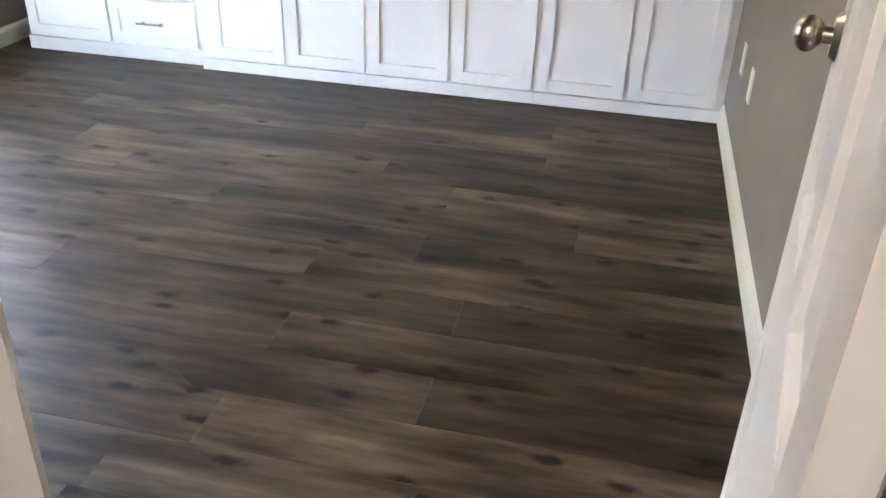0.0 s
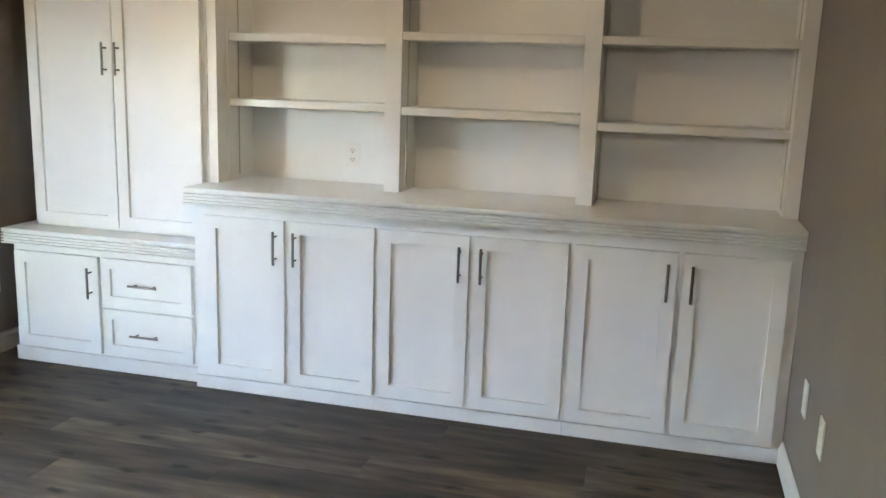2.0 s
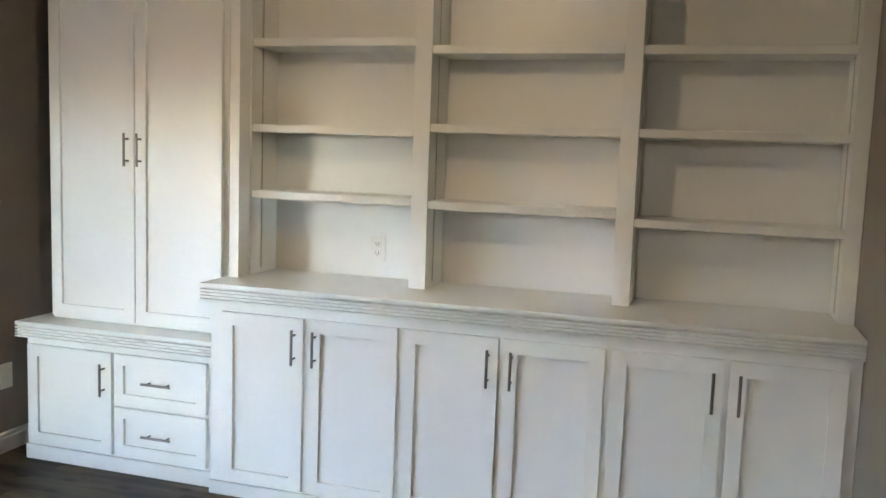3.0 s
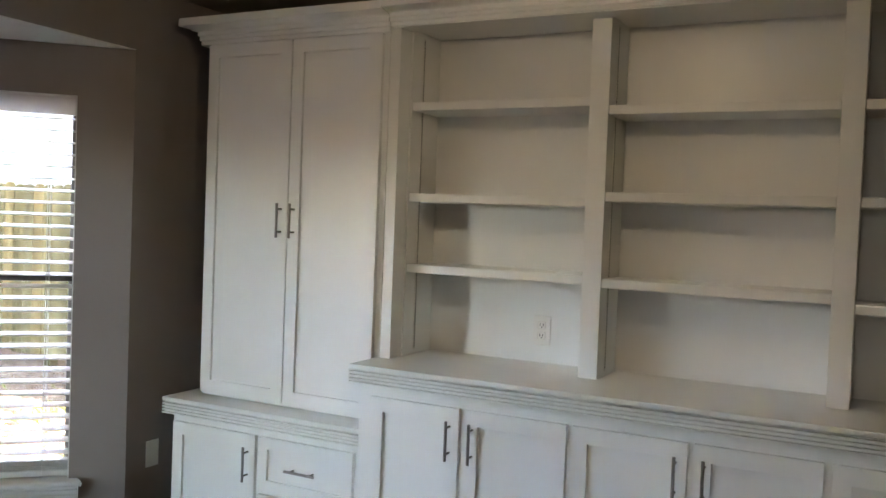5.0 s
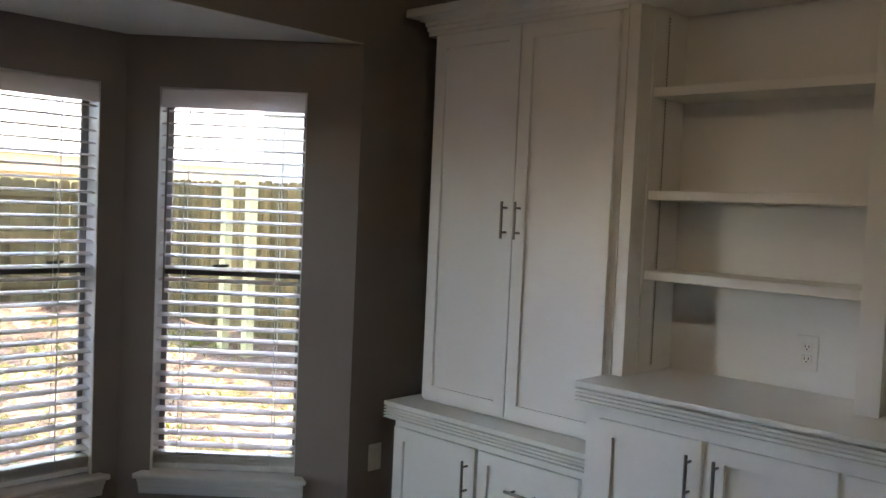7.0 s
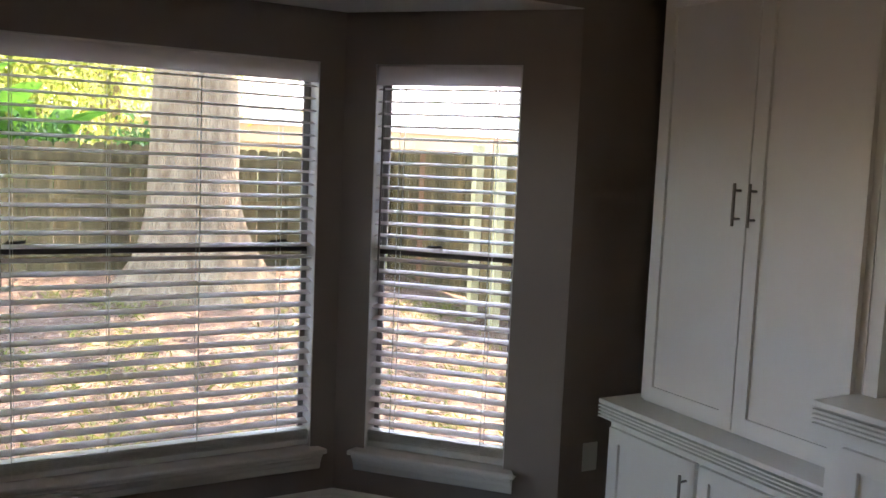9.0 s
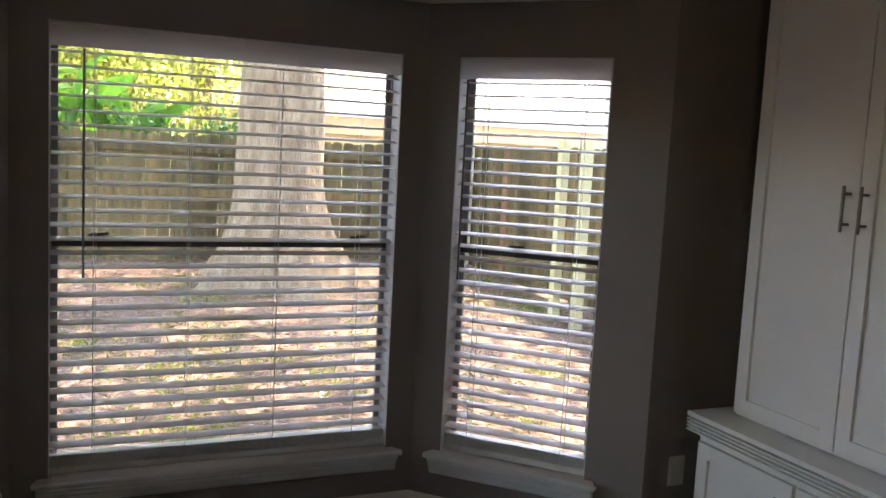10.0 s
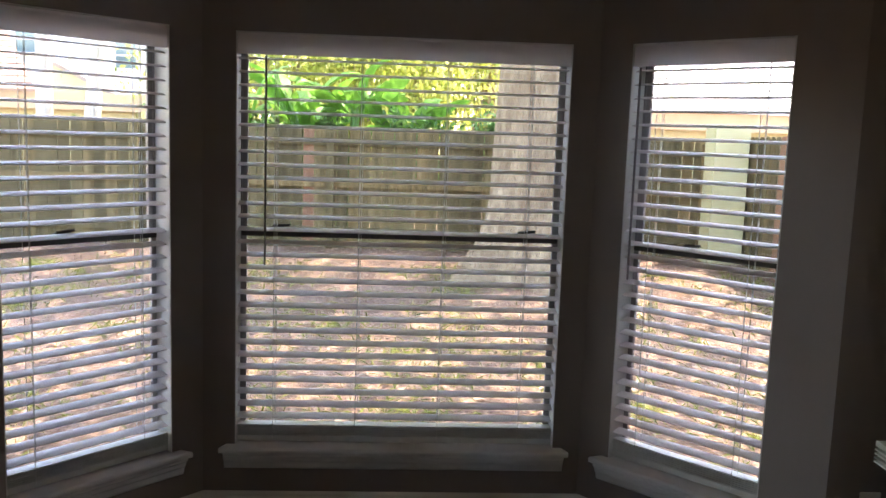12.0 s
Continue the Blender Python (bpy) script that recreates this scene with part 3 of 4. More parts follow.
grooved_top("countertop", -0.020, XR - 0.001, -0.040, 0.505, 0.842, 0.914, "white painted worktop with reeded edge on the base cabinets")

# low base with drawers
root = thing("low_base_cabinet", "low white cabinet with one shaker door and two drawers", "cabinet")
bm = bmesh.new()
box(bm, -0.983, 0.050, 0.003, XC - 0.001, 0.50, 0.5825)
part("body", bm, WHITE, root)
bm = bmesh.new()
box(bm, -0.990, 0.036, 0.003, XC - 0.001, 0.0495, 0.072, 0.003)
part("plinth", bm, TRIM, root, "white base moulding")
d = shaker("door", -0.968, -0.512, 0.082, 0.548, 0.029, root)
pull(-0.548, 0.428, 0.029, d)
for z0, z1 in ((0.322, 0.548), (0.088, 0.306)):
    d = shaker("drawer_front", -0.496, -0.030, z0, z1, 0.029, root, 0.048, label="white shaker drawer front")
    pull(-0.262, (z0 + z1) / 2, 0.029, d, False)
grooved_top("low_countertop", -1.012, XC - 0.001, 0.004, 0.505, 0.583, 0.655, "lower white worktop with reeded edge")

# tall cabinet on the low base
TF = 0.130
root = cupboard = thing("tall_cabinet", "tall white cupboard with two long doors on the low worktop", "cabinet")
bm = bmesh.new()
box(bm, -0.925, TF + 0.026, 0.656, -0.002, 0.505, 2.30)
part("body", bm, WHITE, root)
for x0, x1, s in ((-0.912, -0.462, 1), (-0.456, -0.022, 0)):
    d = shaker("door", x0, x1, 0.672, 2.205, TF, root, 0.055)
    pull(x1 - 0.030 if s else x0 + 0.030, 1.448, TF, d)

# bookcase on the main worktop
BF, BK, BT = 0.250, 0.488, 2.24
root = thing("bookcase", "white open bookcase of three bays standing on the worktop", "bookcase")
bm = bmesh.new()
box(bm, 0.0, BK, 0.9145, XR - 0.002, 0.507, BT + 0.06)
part("back_panel", bm, WHITE, root)
ups = [(0.0, 0.052), (0.797, 0.869), (1.637, 1.706), (2.452, XR - 0.002)]
for a, c in ups:
    bm = bmesh.new()
    box(bm, a, BF, 0.9145, c, BK, BT, 0.0015)
    part("upright", bm, WHITE, root)
bm = bmesh.new()
box(bm, 0.0, BF, BT, XR - 0.002, BK, BT + 0.08)
part("top_rail", bm, WHITE, root)
levels = [(1.292, 1.580, 1.947), (1.284, 1.600, 1.915), (1.256, 1.600, 1.913)]
for (l0, r0), zs in zip(zip(ups, ups[1:]), levels):
    for z in zs:
        bm = bmesh.new()
        box(bm, l0[1] + 0.001, BF + 0.006, z - 0.034, r0[0] - 0.001, BK - 0.001, z, 0.004)
        part("shelf", bm, WHITE, root, "thick white adjustable shelf")
for x, s in ((0.052, 1), (0.869, 1), (1.706, 1), (2.452, -1), (0.797, -1), (1.637, -1)):
    bm = bmesh.new()
    box(bm, min(x, x + s * 0.0025), BF + 0.085, 0.935, max(x, x + s * 0.0025), BF + 0.100, 2.22)
    strip = part("shelf_standard", bm, STEEL, root, "slotted zinc shelf standard")
    bm = bmesh.new()
    z = 0.945
    while z < 2.21:
        box(bm, min(x + s * 0.002, x + s * 0.0032), BF + 0.089, z, max(x + s * 0.002, x + s * 0.0032), BF + 0.096, z + 0.006)
        z += 0.0127
    tagged(part("slot", bm, SLOT, strip), kind="stuff")

# crown moulding, stepping back from the cupboard to the bookcase
def crown(parent, x0, x1, yf, z0, z1, left_return, label, p=0.078):
    h = z1 - z0
    prof = [(yf, z0), (yf - 0.007, z0), (yf - 0.007, z0 + h * 0.16), (yf - 0.013, z0 + h * 0.18), (yf - 0.013, z0 + h * 0.34), (yf - 0.019, z0 + h * 0.36),
            (yf - 0.019, z0 + h * 0.52), (yf - 0.027, z0 + h * 0.58), (yf - p * 0.8, z0 + h * 0.64), (yf - p, z0 + h * 0.68), (yf - p, z1 - 0.004), (yf - p + 0.004, z1), (yf, z1)]
    bm = bmesh.new()
    sweep_y(bm, prof, x0, x1)
    if left_return:
        for v in bm.verts:
            if v.co.x < x0 + 0.001:
                v.co.x -= yf - v.co.y
        for y, z in ((yf, z0),):
            box(bm, x0 - 0.013, yf, z0, x0, 0.50, z0 + h * 0.34)
            box(bm, x0 - 0.019, yf, z0 + h * 0.34, x0, 0.50, z0 + h * 0.60)
            box(bm, x0 - p, yf, z0 + h * 0.66, x0, 0.50, z1)
    part("crown", bm, WHITE, parent, label)


crown(cupboard, -0.965, 0.004, 0.150, 2.212, 2.322, True, "white stepped crown moulding")
crown(root, 0.0045, XR - 0.002, 0.150, 2.232, 2.3225, False, "white stepped crown moulding")
bm = bmesh.new()
box(bm, 0.0045, 0.1505, 2.228, XR - 0.002, BF - 0.0005, 2.320, 0.001)
part("frieze", bm, WHITE, root, "flat white frieze under the crown")
bm = bmesh.new()
box(bm, 0.0005, 0.158, 0.9145, 0.046, BF - 0.0005, 2.2275, 0.0015)
part("filler_strip", bm, WHITE, root, "narrow white filler strip beside the cupboard")


# ---- outlets and plates ----
def plate(name, at, label, duplex):
    root = thing(name, label, "outlet" if duplex else "wall plate", at)
    bm = bmesh.new()
    box(bm, -0.037, -0.006, -0.060, 0.037, 0, 0.060, 0.003)
    part("cover", bm, PLATE, root)
    if duplex:
        for z in (-0.021, 0.021):
            bm = bmesh.new()
            box(bm, -0.017, -0.0085, z - 0.0145, 0.017, -0.005, z + 0.0145, 0.004)
            r = part("receptacle", bm, PLATE, root)
            bm = bmesh.new()
            for x in (-0.0065, 0.0065):
                box(bm, x - 0.0013, -0.0092, z - 0.002, x + 0.0013, -0.008, z + 0.007)
            rod(bm, (0, -0.0092, z - 0.008), (0, -0.008, z - 0.008), 0.0026, 8)
            part("socket_slot", bm, SLOT, r)
    else:
        bm = bmesh.new()
        for z in (-0.042, 0.042):
            rod(bm, (0, -0.0072, z), (0, -0.005, z), 0.003, 8)
        part("screw", bm, PLATE, root)


plate("outlet", Matrix.Translation((0.564, BK, 1.045)), "white duplex outlet on the bookcase back", True)
plate("wall_plate", along((XL, 0), (XL, 1), 0.083, 0.365), "white blank cover plate on the wall beside the window", False)
plate("wall_plate", Matrix.Translation((XR, -0.372, 0.402)) @ Matrix.Rotation(radians(-90), 4, "Z"), "white blank cover plate low on the wall", False)
plate("wall_plate", Matrix.Translation((XR, -0.705, 0.400)) @ Matrix.Rotation(radians(-90), 4, "Z"), "white blank cover plate low on the wall", False)

# ---- ceiling light ----
root = thing("ceiling_light", "flush ceiling light with a warm frosted glass bowl", "ceiling light", Matrix.Translation((0.85, -1.24, CEIL_Z)))
bm = bmesh.new()
rod(bm, (0, 0, -0.025), (0, 0, -0.001), 0.165, 32, 0.15)
part("base", bm, NICKEL, root)
bm = bmesh.new()
bmesh.ops.create_uvsphere(bm, u_segments=28, v_segments=14, radius=0.15, matrix=Matrix.Translation((0, 0, -0.026)) @ Matrix.Diagonal((1, 1, 0.62, 1)))
bmesh.ops.delete(bm, geom=[v for v in bm.verts if v.co.z > -0.0255], context="VERTS")
part("bowl", bm, SHADE, root, "glowing frosted bowl", True)

# ---- garden ----
FX, FY = -9.5, 2.9


def ground_z(x, y):
    return GROUND_Z + 0.34 * min(max((-x - 2.2) / 7.0, 0), 1) + 0.02 * noise.noise(Vector((x * 0.9, y * 0.9, 0)))


def garden_ground():
    bm = bmesh.new()
    xs = [-3000, -300, -60, -25] + [-14 + 0.4 * i for i in range(31)] + [0, 3, 10, 60, 300, 3000]
    xs = sorted({round(v, 3) for v in xs})
    ys = [-3000, -300, -60, -20] + [-12 + 0.5 * i for i in range(49)] + [20, 60, 300, 3000]
    grid = [[bm.verts.new((x, y, (ground_z(x, y) if x < -1.9 else GROUND_Z))) for y in ys] for x in xs]
    for i in range(len(xs) - 1):
        for j in range(len(ys) - 1):
            bm.faces.new((grid[i][j], grid[i + 1][j], grid[i + 1][j + 1], grid[i][j + 1]))
    ob = part("ground", bm, GROUND, smooth=True)
    tagged(ob, "bare soil strewn with dry leaves", "ground", kind="structure")


garden_ground()


def leaves_mesh(name, spots, mat, size, parent=None, kind="stuff", label="", category="", flat=0.0, aspect=0.5):
    """Many small bent leaves as one mesh; spots are (x, y, z)."""
    vs, fs = [], []
    for k, (x, y, z) in enumerate(spots):
        s = size * random.uniform(0.6, 1.35)
        a = random.uniform(0, math.tau)
        tx, ty = (random.uniform(-1, 1) * (1 - flat) * 1.3, random.uniform(-1, 1) * (1 - flat) * 1.3)
        e = Euler((tx + random.uniform(-0.25, 0.25), ty + random.uniform(-0.25, 0.25), a)).to_matrix()
        base = len(vs)
        for p in ((-1, 0, 0), (-0.2, aspect, 0.12), (1, 0, 0.05), (-0.2, -aspect, 0.12)):
            q = e @ Vector((p[0] * s, p[1] * s, p[2] * s))
            vs.append((x + q.x, y + q.y, z + q.z))
        fs += [(base, base + 1, base + 2), (base, base + 2, base + 3)]
    me = bpy.data.meshes.new(name)
    me.from_pydata(vs, [], fs)
    me.materials.append(mat)
    ob = new(name, me)
    ob.parent = parent
    return tagged(ob, label, category, kind=kind)


spots = []
while len(spots) < 42000:
    x, y = -2.1 - 7.3 * random.random() ** 0.9, random.uniform(-9, 2.85)
    if -1.87 < x:
        continue
    spots.append((x, y, ground_z(x, y) + random.uniform(0.004, 0.03)))
leaves_mesh("leaf_litter", spots, LITTER, 0.024, label="dry brown fallen leaves on the soil", category="leaves", flat=0.93)
spots = []
for k in range(230):
    cx, cy = -2.3 - 6.0 * random.random(), random.uniform(-8, 2.5)
    r = random.uniform(0.08, 0.3)
    for q in range(random.randint(15, 60)):
        x, y = cx + random.gauss(0, r), cy + random.gauss(0, r)
        spots.append((x, y, ground_z(x, y) + 0.03))
leaves_mesh("grass_tufts", spots, GRASS, 0.055, label="sparse yellow-green grass tufts in the soil", category="grass", flat=0.1, aspect=0.12)


def picket_mesh(h, w=0.138, t=0.018):
    bm = bmesh.new()
    c = 0.03
    prof = [(-w / 2, 0), (w / 2, 0), (w / 2, h - c), (w / 2 - c, h), (-w / 2 + c, h), (-w / 2, h - c)]
    a = [bm.verts.new((x, 0, z)) for x, z in prof]
    b = [bm.verts.new((x, t, z)) for x, z in prof]
    bm.faces.new(a)
    bm.faces.new(b[::-1])
    for i in range(6):
        j = (i + 1) % 6
        bm.faces.new((a[i], b[i], b[j], a[j]))
    return mesh_of("picket", bm, PICKET)


def fence(name, P, Q, top, label, rails_front):
    root = thing(name, label, "fence")
    L, a = span(P, Q), math.atan2(Q[1] - P[1], Q[0] - P[0])
    me = picket_mesh(1.66)
    red = me.copy()
    red.materials.clear()
    red.materials.append(REDWOOD)
    n = int(L / 0.1435)
    base = along(P, Q)
    for i in range(n):
        s = (i + 0.5) * 0.1435
        ob = new("picket", red if i == 38 else me)
        ob.parent = root
        ob.matrix_basis = base @ Matrix.Translation((s, random.uniform(-0.004, 0.004), top - 1.66 + random.uniform(-0.012, 0.012))) @ Matrix.Rotation(random.uniform(-0.006, 0.006), 4, "Y")
    y0, y1 = (-0.045, -0.006) if rails_front else (0.024, 0.062)
    for z in (top - 1.35, top - 0.75, top - 0.22):
        bm = bmesh.new()
        box(bm, 0, y0, z, L, y1, z + 0.088, 0.003)
        part("rail", bm, PICKET, root).matrix_basis = base
    s = 0.4
    while s < L:
        bm = bmesh.new()
        yy = (-0.136, -0.046) if rails_front else (0.063, 0.153)
        box(bm, s, yy[0], top - 1.85, s + 0.09, yy[1], top - 0.05, 0.003)
        part("fence_post", bm, PICKET, root).matrix_basis = base
        s += 2.4


fence("back_fence", (FX, FY), (FX, -11.5), 1.62, "weathered mossy board fence at the back of the garden", False)
fence("side_fence", (-2.6, FY), (FX + 0.02, FY), 1.68, "weathered board fence with rails facing the garden", True)


# big tree
def ring_tube(bm, rings, seg=28, wob=0.0, seed=0, lobes=0):
    prev = None
    for (c, r) in rings:
        vs = []
        for i in range(seg):
            a = math.tau * i / seg
            rr = r * (1 + wob * noise.noise(Vector((math.cos(a) * 2, math.sin(a) * 2, c[2] * 0.8 + seed))))
            if lobes:
                flare = max(0.0, 1 - max(c[2], 0) / 1.1) ** 2
                rr *= 1 + flare * 0.35 * max(0, math.sin(a * lobes + 0.7))
            vs.append(bm.verts.new((c[0] + rr * math.cos(a), c[1] + rr * math.sin(a), c[2])))
        if prev:
            for i in range(seg):
                bm.faces.new((prev[i], prev[(i + 1) % seg], vs[(i + 1) % seg], vs[i]))
        prev = vs
    bm.faces.new(prev)


TX, TY = -8.0, 0.02
root = thing("big_tree", "large old tree with a thick flared trunk, its unseen crown added to dapple the garden", "tree")
bm = bmesh.new()
ring_tube(bm, [((TX, TY, z), r) for z, r in ((-0.2, 0.86), (0.0, 0.78), (0.15, 0.71), (0.35, 0.64), (0.6, 0.58), (0.9, 0.53), (1.3, 0.485), (1.8, 0.45), (2.4, 0.435), (3.2, 0.42), (4.5, 0.38), (6, 0.3))], 40, 0.16, 3, 5)
part("trunk", bm, BARK, root, smooth=True)
bm = bmesh.new()
for k in range(9):
    a, z = k * 2.4, 3.6 + 0.35 * k
    p = Vector((TX, TY, z))
    for j in range(4):
        q = p + Vector((math.cos(a) * 0.95, math.sin(a) * 0.95, 0.55)) + Vector((random.uniform(-.2, .2), random.uniform(-.2, .2), 0))
        rod(bm, p, q, 0.14 - 0.03 * j, 10, 0.11 - 0.03 * j)
        p = q
part("limb", bm, BARK, root)
# leaves out of view, spread and thickened to break the sun into dapple
spots = []
for k in range(240):
    c = Vector((TX + random.uniform(-4.2, 4.6), TY + random.uniform(-4.5, 4.5), random.uniform(5.0, 8.2)))
    for j in range(95):
        spots.append(tuple(c + Vector((random.gauss(0, 0.5), random.gauss(0, 0.5), random.gauss(0, 0.35)))))
leaves_mesh("crown", spots, SHRUB, 0.09, root, "stuff")

# banana plants behind the fence
def banana(x, y, h, n, seed, label):
    rnd = random.Random(seed)
    root = thing("banana_plant", label, "plant", Matrix.Translation((x, y, 0)), group="banana plants behind the fence")
    bm = bmesh.new()
    ring_tube(bm, [((0, 0, z), r) for z, r in ((0, 0.12), (h * 0.5, 0.10), (h, 0.05))], 12)
    part("stem", bm, SHRUB, root)
    for k in range(n):
        a = k * 2.4 + rnd.uniform(-0.4, 0.4)
        L, w, rise = rnd.uniform(0.75, 1.45), rnd.uniform(0.10, 0.18), rnd.uniform(0.5, 1.2)
        bm = bmesh.new()
        rows, N = [], 12
        for i in range(N + 1):
            u = i / N
            d = L * u
            z = rise * math.sin(u * 1.9) * 0.65 - 0.25 * u * u
            wid = 0.015 if u < 0.12 else w * (max(math.sin(min((u - 0.1) / 0.9, 1) ** 0.8 * math.pi), 0) ** 0.8 + 0.03)
            jag = rnd.uniform(0.6, 1.1)
            rows.append([bm.verts.new((d, -wid * jag, z - wid * 0.35)), bm.verts.new((d, 0, z)), bm.verts.new((d, wid * jag, z - wid * 0.35))])
        for p, q in zip(rows, rows[1:]):
            bm.faces.new((p[0], q[0], q[1], p[1]))
            bm.faces.new((p[1], q[1], q[2], p[2]))
        ob = part("leaf", bm, BANANA, root, smooth=True)
        ob.matrix_basis = Matrix.Translation((0, 0, h - 0.15 + rnd.uniform(-0.3, 0.05))) @ Matrix.Rotation(a, 4, "Z") @ Matrix.Rotation(rnd.uniform(-0.7, 0.15), 4, "Y") @ Matrix.Rotation(rnd.uniform(-0.7, 0.7), 4, "X")


for k, (x, y, h) in enumerate(((-10.5, -3.55, 1.75), (-10.4, -2.85, 2.0), (-10.5, -2.1, 2.15), (-10.7, -1.45, 1.8), (-11.3, -4.1, 1.9), (-11.4, -2.5, 2.1), (-10.45, -4.3, 1.7))):
    banana(x, y, h - 0.22, 9, k + 5, "bright green banana plant with broad arching leaves")


def bush(name, cx, cy, cz, rx, ry, rz, n, mat, size, label, category="shrub"):
    root = thing(name, label, category)
    spots = []
    clumps = [(cx + random.uniform(-rx, rx), cy + random.uniform(-ry, ry), cz + random.uniform(-rz, rz)) for _ in range(max(6, n // 90))]
    for k in range(n):
        c = random.choice(clumps)
        s = min(rx, ry, rz) * 0.33
        spots.append((c[0] + random.gauss(0, s), c[1] + random.gauss(0, s), c[2] + random.gauss(0, s * 0.8)))
    leaves_mesh("crown", spots, mat, size, root, "stuff")
    bm = bmesh.new()
    for k in range(5):
        a = random.uniform(0, math.tau)
        rod(bm, (cx + 0.1 * math.cos(a), cy + 0.1 * math.sin(a), -0.1), (cx + rx * 0.6 * math.cos(a), cy + ry * 0.6 * math.sin(a), cz + rz * 0.5), 0.05, 8, 0.02)
    part("trunk", bm, BARK, root)


bush("shrub", -10.6, -0.4, 1.35, 0.6, 1.3, 0.45, 2600, SHRUB, 0.05, "dark green leafy shrub behind the fence")
bush("shrub", -10.7, -3.2, 1.3, 0.6, 1.2, 0.45, 2200, SHRUB, 0.06, "dark green leafy shrub behind the fence")
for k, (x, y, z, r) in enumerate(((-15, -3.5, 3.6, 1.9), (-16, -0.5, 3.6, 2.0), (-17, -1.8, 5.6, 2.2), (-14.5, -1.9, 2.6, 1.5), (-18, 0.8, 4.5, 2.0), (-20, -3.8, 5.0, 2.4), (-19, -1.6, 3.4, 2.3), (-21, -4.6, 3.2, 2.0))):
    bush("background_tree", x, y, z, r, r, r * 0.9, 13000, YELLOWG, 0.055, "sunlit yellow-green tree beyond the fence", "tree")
for k, (x, y) in enumerate(((-17.5, -2.6), (-15.2, -1.2), (-16.8, 0.3))):
    bm = bmesh.new()
    ring_tube(bm, [((x + 0.04 * z, y + 0.05 * z, z), 0.16 - 0.012 * z) for z in (-0.2, 1, 2, 4, 6, 8)], 12, 0.1, k)
    tagged(part("slim_tree_trunk", bm, BARK, smooth=True), "slim brown tree trunk beyond the fence", "tree")


# ---- neighbouring buildings ----
def roof_slope(name, root, x0, x1, y0, y1, ze, run, rise, mat, hip=0.0):
    """A shingled slope that climbs away from the garden (towards -x), in courses."""
    bm = bmesh.new()
    n = 14
    for i in range(n):
        a, b = i / n, (i + 1) / n
        xa, xb = x1 - run * a, x1 - run * b - 0.03
        za, zb = ze + rise * a, ze + rise * b
        vs = [bm.verts.new(p) for p in ((xa, y0, za + 0.02), (xa, y1 - hip * a, za + 0.02), (xb, y1 - hip * b, zb), (xb, y0, zb), (xa, y0, za - 0.02), (xa, y1 - hip * a, za - 0.02), (xb, y1 - hip * b, zb - 0.04), (xb, y0, zb - 0.04))]
        for f in ((0, 1, 2, 3), (4, 7, 6, 5), (0, 4, 5, 1), (1, 5, 6, 2), (2, 6, 7, 3), (3, 7, 4, 0)):
            bm.faces.new([vs[q] for q in f])
    part(name, bm, mat, root, "pale sunlit shingles")


root = thing("neighbour_house", "low neighbouring house with tan fascia and pale shingle roof", "house")
bm = bmesh.new()
box(bm, -24, 0.6, -0.2, -17.5, 13, 2.0)
part("wall", bm, CREAM, root)
bm = bmesh.new()
box(bm, -17.45, 0.2, 1.86, -17.05, 13.2, 2.32)
part("fascia", bm, TANF, root, "tan painted fascia")
bm = bmesh.new()
box(bm, -17.05, 0.2, 2.24, -16.92, 13.2, 2.36, 0.02)
part("gutter", bm, SIDING, root, "white gutter")
roof_slope("roof", root, -24, -16.95, 0.1, 13.3, 2.38, 6, 3.0, ROOFG)

root = thing("siding_house", "neighbouring house wall with white siding beyond the fence", "house")
for k in range(13):
    bm = bmesh.new()
    z = 0.3 + k * 0.18
    box(bm, -7.1, 3.60 + 0.004 * (k % 2), z, -0.5, 3.70, z + 0.176)
    part("siding_board", bm, SIDING, root)
bm = bmesh.new()
box(bm, -7.05, 3.701, -0.3, -0.5, 8.0, 2.66)
part("wall", bm, SIDING, root)
bm = bmesh.new()
box(bm, -7.6, 3.25, 2.661, -0.2, 8.2, 2.78, 0.01)
part("eave", bm, ROOFG, root, "grey eave board")

root = thing("cream_pier", "tall cream painted pier against the fence corner", "pier")
bm = bmesh.new()
box(bm, -9.36, 2.42, -0.2, -9.0, 2.86, 1.80, 0.01)
part("shaft", bm, CREAM, root)
for x, y in ((-5.62, 2.45), (-6.05, 2.45)):
    bm = bmesh.new()
    box(bm, x - 0.045, y - 0.045, -0.2, x + 0.045, y + 0.045, 1.75, 0.006)
    tagged(part("garden_post", bm, CREAM), "cream painted square garden post on the soil", "post", group="cream garden posts")

root = thing("two_storey_house", "white two-storey house beyond the fence with tan eaves", "house")
bm = bmesh.new()
box(bm, -30, -26, -0.2, -24, -7.6, 6.4)
part("wall", bm, SIDING, root)
for y, z in ((-11.95, 3.85), (-9.2, 3.5)):
    bm = bmesh.new()
    box(bm, -24.02, y - 0.29, z - 0.36, -23.96, y + 0.29, z + 0.36)
    w = part("window", bm, DARKW, root)
    bm = bmesh.new()
    for a in ((-0.37, -0.44, 0.37, -0.36), (-0.37, 0.36, 0.37, 0.44), (-0.37, -0.36, -0.29, 0.36), (0.29, -0.36, 0.37, 0.36), (-0.29, -0.025, 0.29, 0.025)):
        box(bm, -24.0, y + a[0], z + a[1], -23.93, y + a[2], z + a[3])
    part("window_trim", bm, SIDING, w)
root = thing("garage", "low garage with rusty shingle roof and tan fascia", "house")
bm = bmesh.new()
box(bm, -20, -24, -0.2, -15.5, -6.5, 2.05)
part("wall", bm, CREAM, root)
bm = bmesh.new()
box(bm, -15.5, -24, 1.80, -15.2, -6.2, 2.12)
part("fascia", bm, TANF, root, "tan painted fascia")
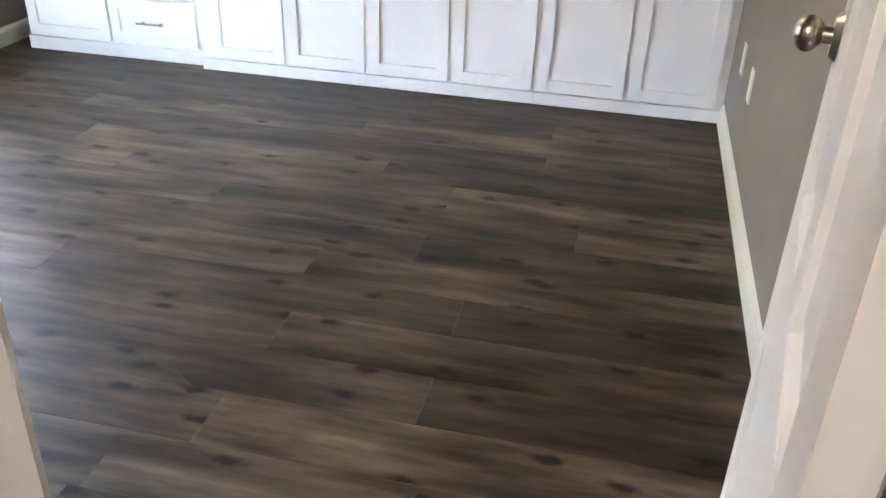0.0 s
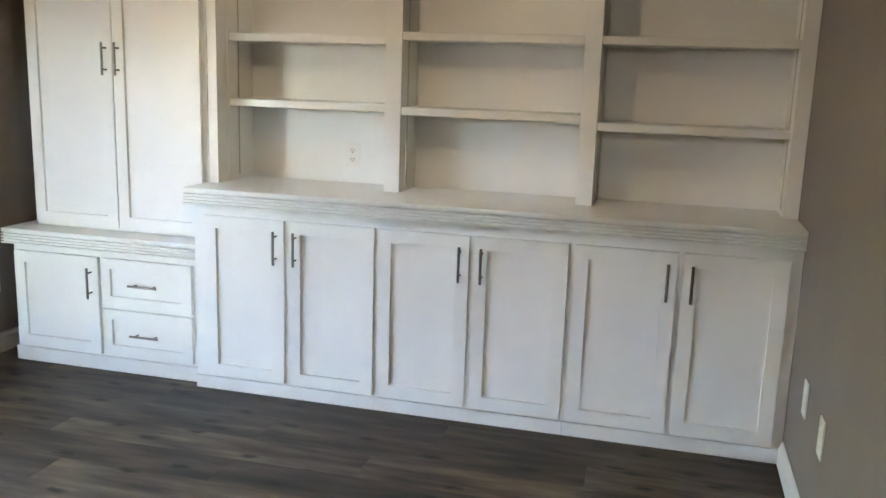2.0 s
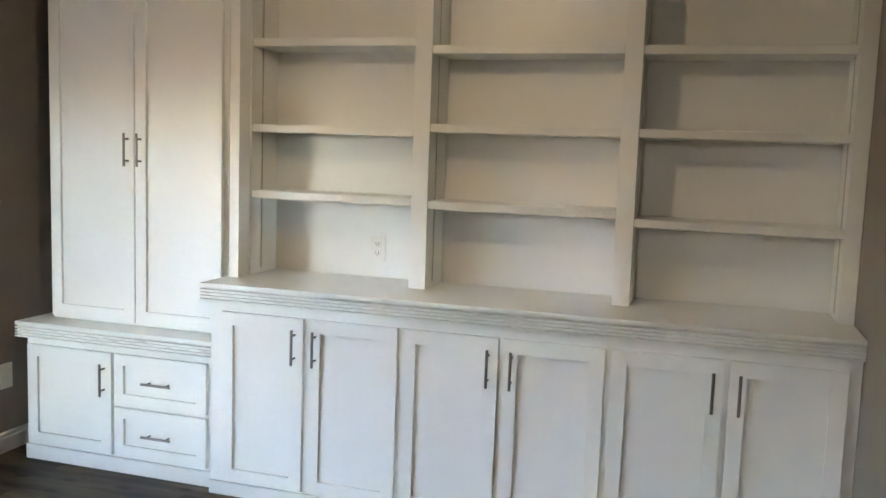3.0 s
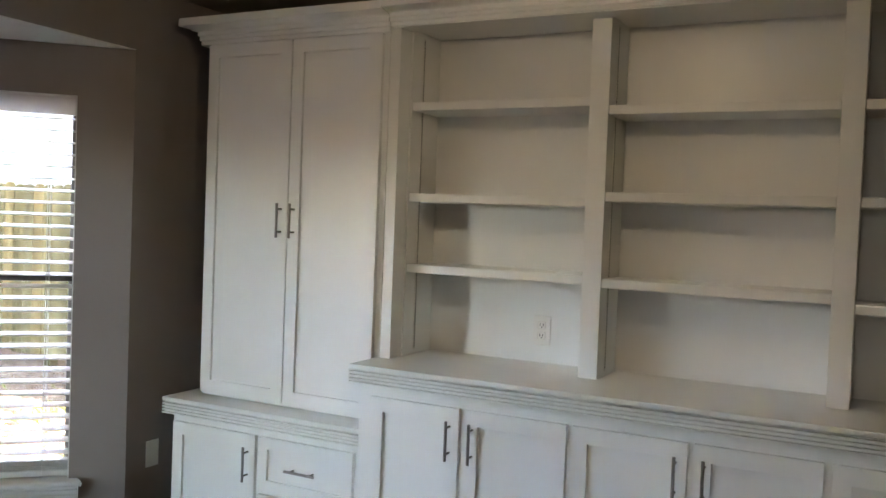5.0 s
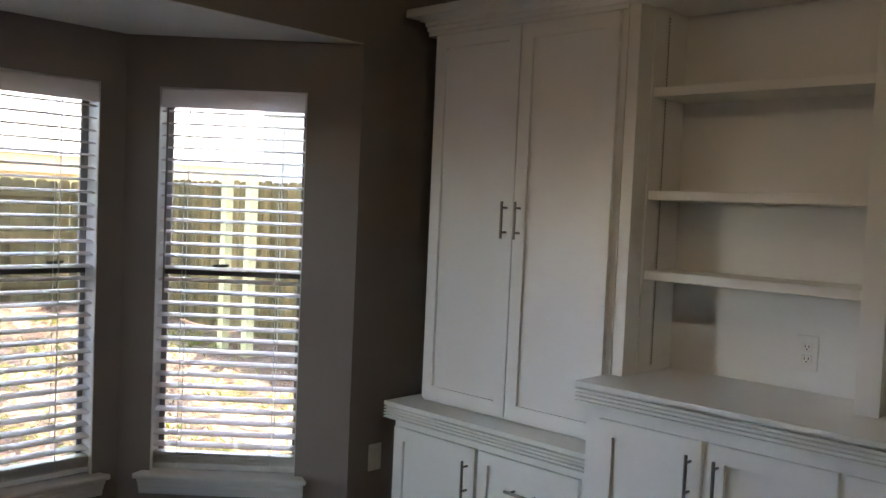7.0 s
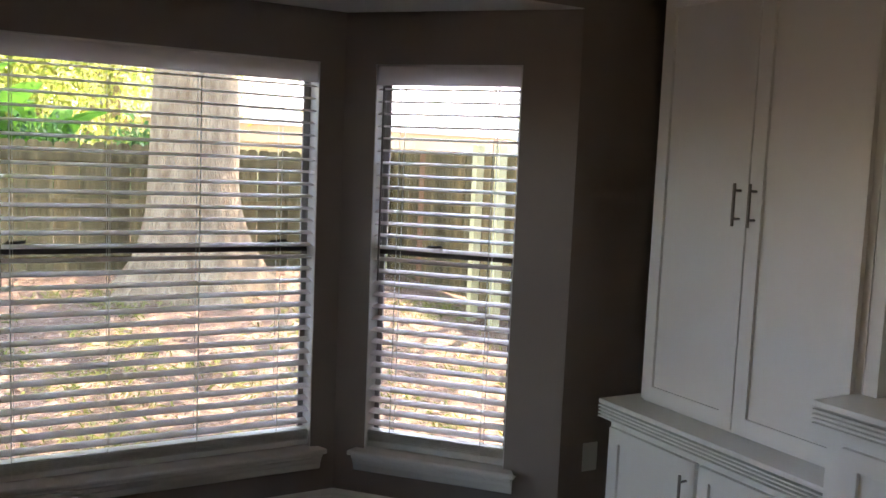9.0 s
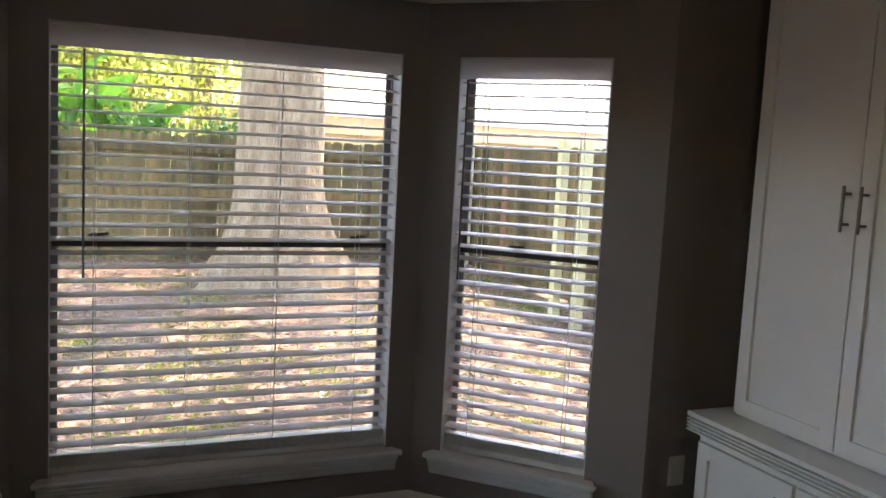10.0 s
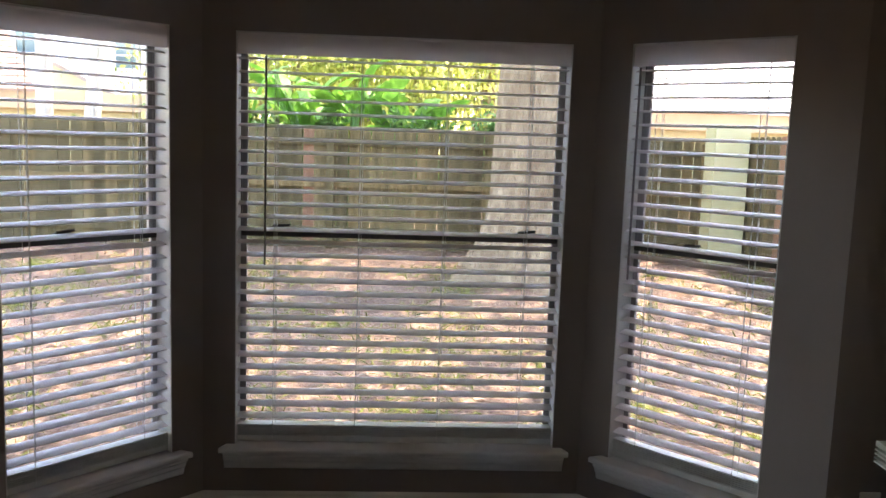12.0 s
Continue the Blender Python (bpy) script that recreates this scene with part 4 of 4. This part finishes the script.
roof_slope("roof", root, -20, -15.1, -24, -8.2, 2.14, 4.5, 1.9, ROOFR, 2.6)
# dark bar drawn as the shadow along the gable's sloping verge
bm = bmesh.new()
rod(bm, (-15.42, -7.98, 2.70), (-15.42, -6.4, 1.92), 0.075, 4)
part("verge_shadow", bm, SASH, root, "dark sloping bar standing in for the shadow at the gable verge")
bm = bmesh.new()
loops = [[bm.verts.new((x, y, z)) for y, z in ((-8.3, 2.0), (-6.35, 1.85), (-6.4, 1.93), (-7.98, 2.72), (-8.3, 2.72))] for x in (-15.5, -15.9)]
bm.faces.new(loops[0])
bm.faces.new(loops[1][::-1])
for i in range(5):
    bm.faces.new((loops[0][i], loops[1][i], loops[1][(i + 1) % 5], loops[0][(i + 1) % 5]))
part("gable", bm, CREAM, root, "cream painted gable end")
for k, (y, lean) in enumerate(((-6.86, 0.01), (-6.25, 0.075))):
    bm = bmesh.new()
    ring_tube(bm, [((-12.0, y + lean * z, z), 0.13 - 0.006 * z) for z in (-0.2, 1, 2, 3, 5, 7)], 14, 0.12, k)
    tagged(part("pale_trunk", bm, PALEBARK, smooth=True), "pale sunlit slender tree trunk beyond the fence", "tree")

# ---- floor planks, laid last ----
bm = bmesh.new()
box(bm, -2.0, -6.3, -0.12, XR + 0.1, YB + 0.1, -0.004)
floor = tagged(part("floor", bm, SUBFLOOR), "grey-brown wood plank floor", "floor", kind="structure")
PW = 0.188
cache = {}


def plank(x0, x1, y0):
    w = round(x1 - x0, 3)
    if w not in cache:
        bm = bmesh.new()
        box(bm, 0, 0, -0.004, w - 0.0006, PW - 0.0006, 0.0015, 0.0005)
        cache[w] = mesh_of("plank", bm, PLANK)
    ob = new("plank", cache[w])
    ob.parent = floor
    ob.location = (x0, y0, 0)


# rows run along x; each keeps the joint that the boards have there
PL, ROW0 = 1.282, -0.628
JOINTS = {-3: 1.21, -2: 0.52, -1: 2.285, 0: 1.807, 1: 1.215, 2: 0.233, 3: 0.704, 4: 1.50, 5: 1.198, 6: 0.42, 7: 1.243, 8: 1.70, 9: 1.222}
rnd = random.Random(4)
for row in range(-6, 29):
    y = ROW0 - (row + 1) * PW
    if y + PW > YB:
        continue
    # the row reaches as far into the bay as its wider edge does
    bay = min((A[1] - y) / (A[1] - B[1]), (y + PW - D[1]) / (C[1] - D[1]), 1.0)
    xa = XL + (B[0] - XL) * max(bay, 0.0) - 0.02
    if y < YD - 0.2:
        xa = 0.4
    joint = JOINTS.get(row, rnd.uniform(0, PL))
    x = joint - PL * math.ceil((joint - xa) / PL)
    prev = xa
    while prev < XR - 0.001:
        x += PL
        nxt = XR if XR - x < 0.06 else x
        if nxt - prev > 0.06:
            plank(prev, nxt, y)
            prev = nxt
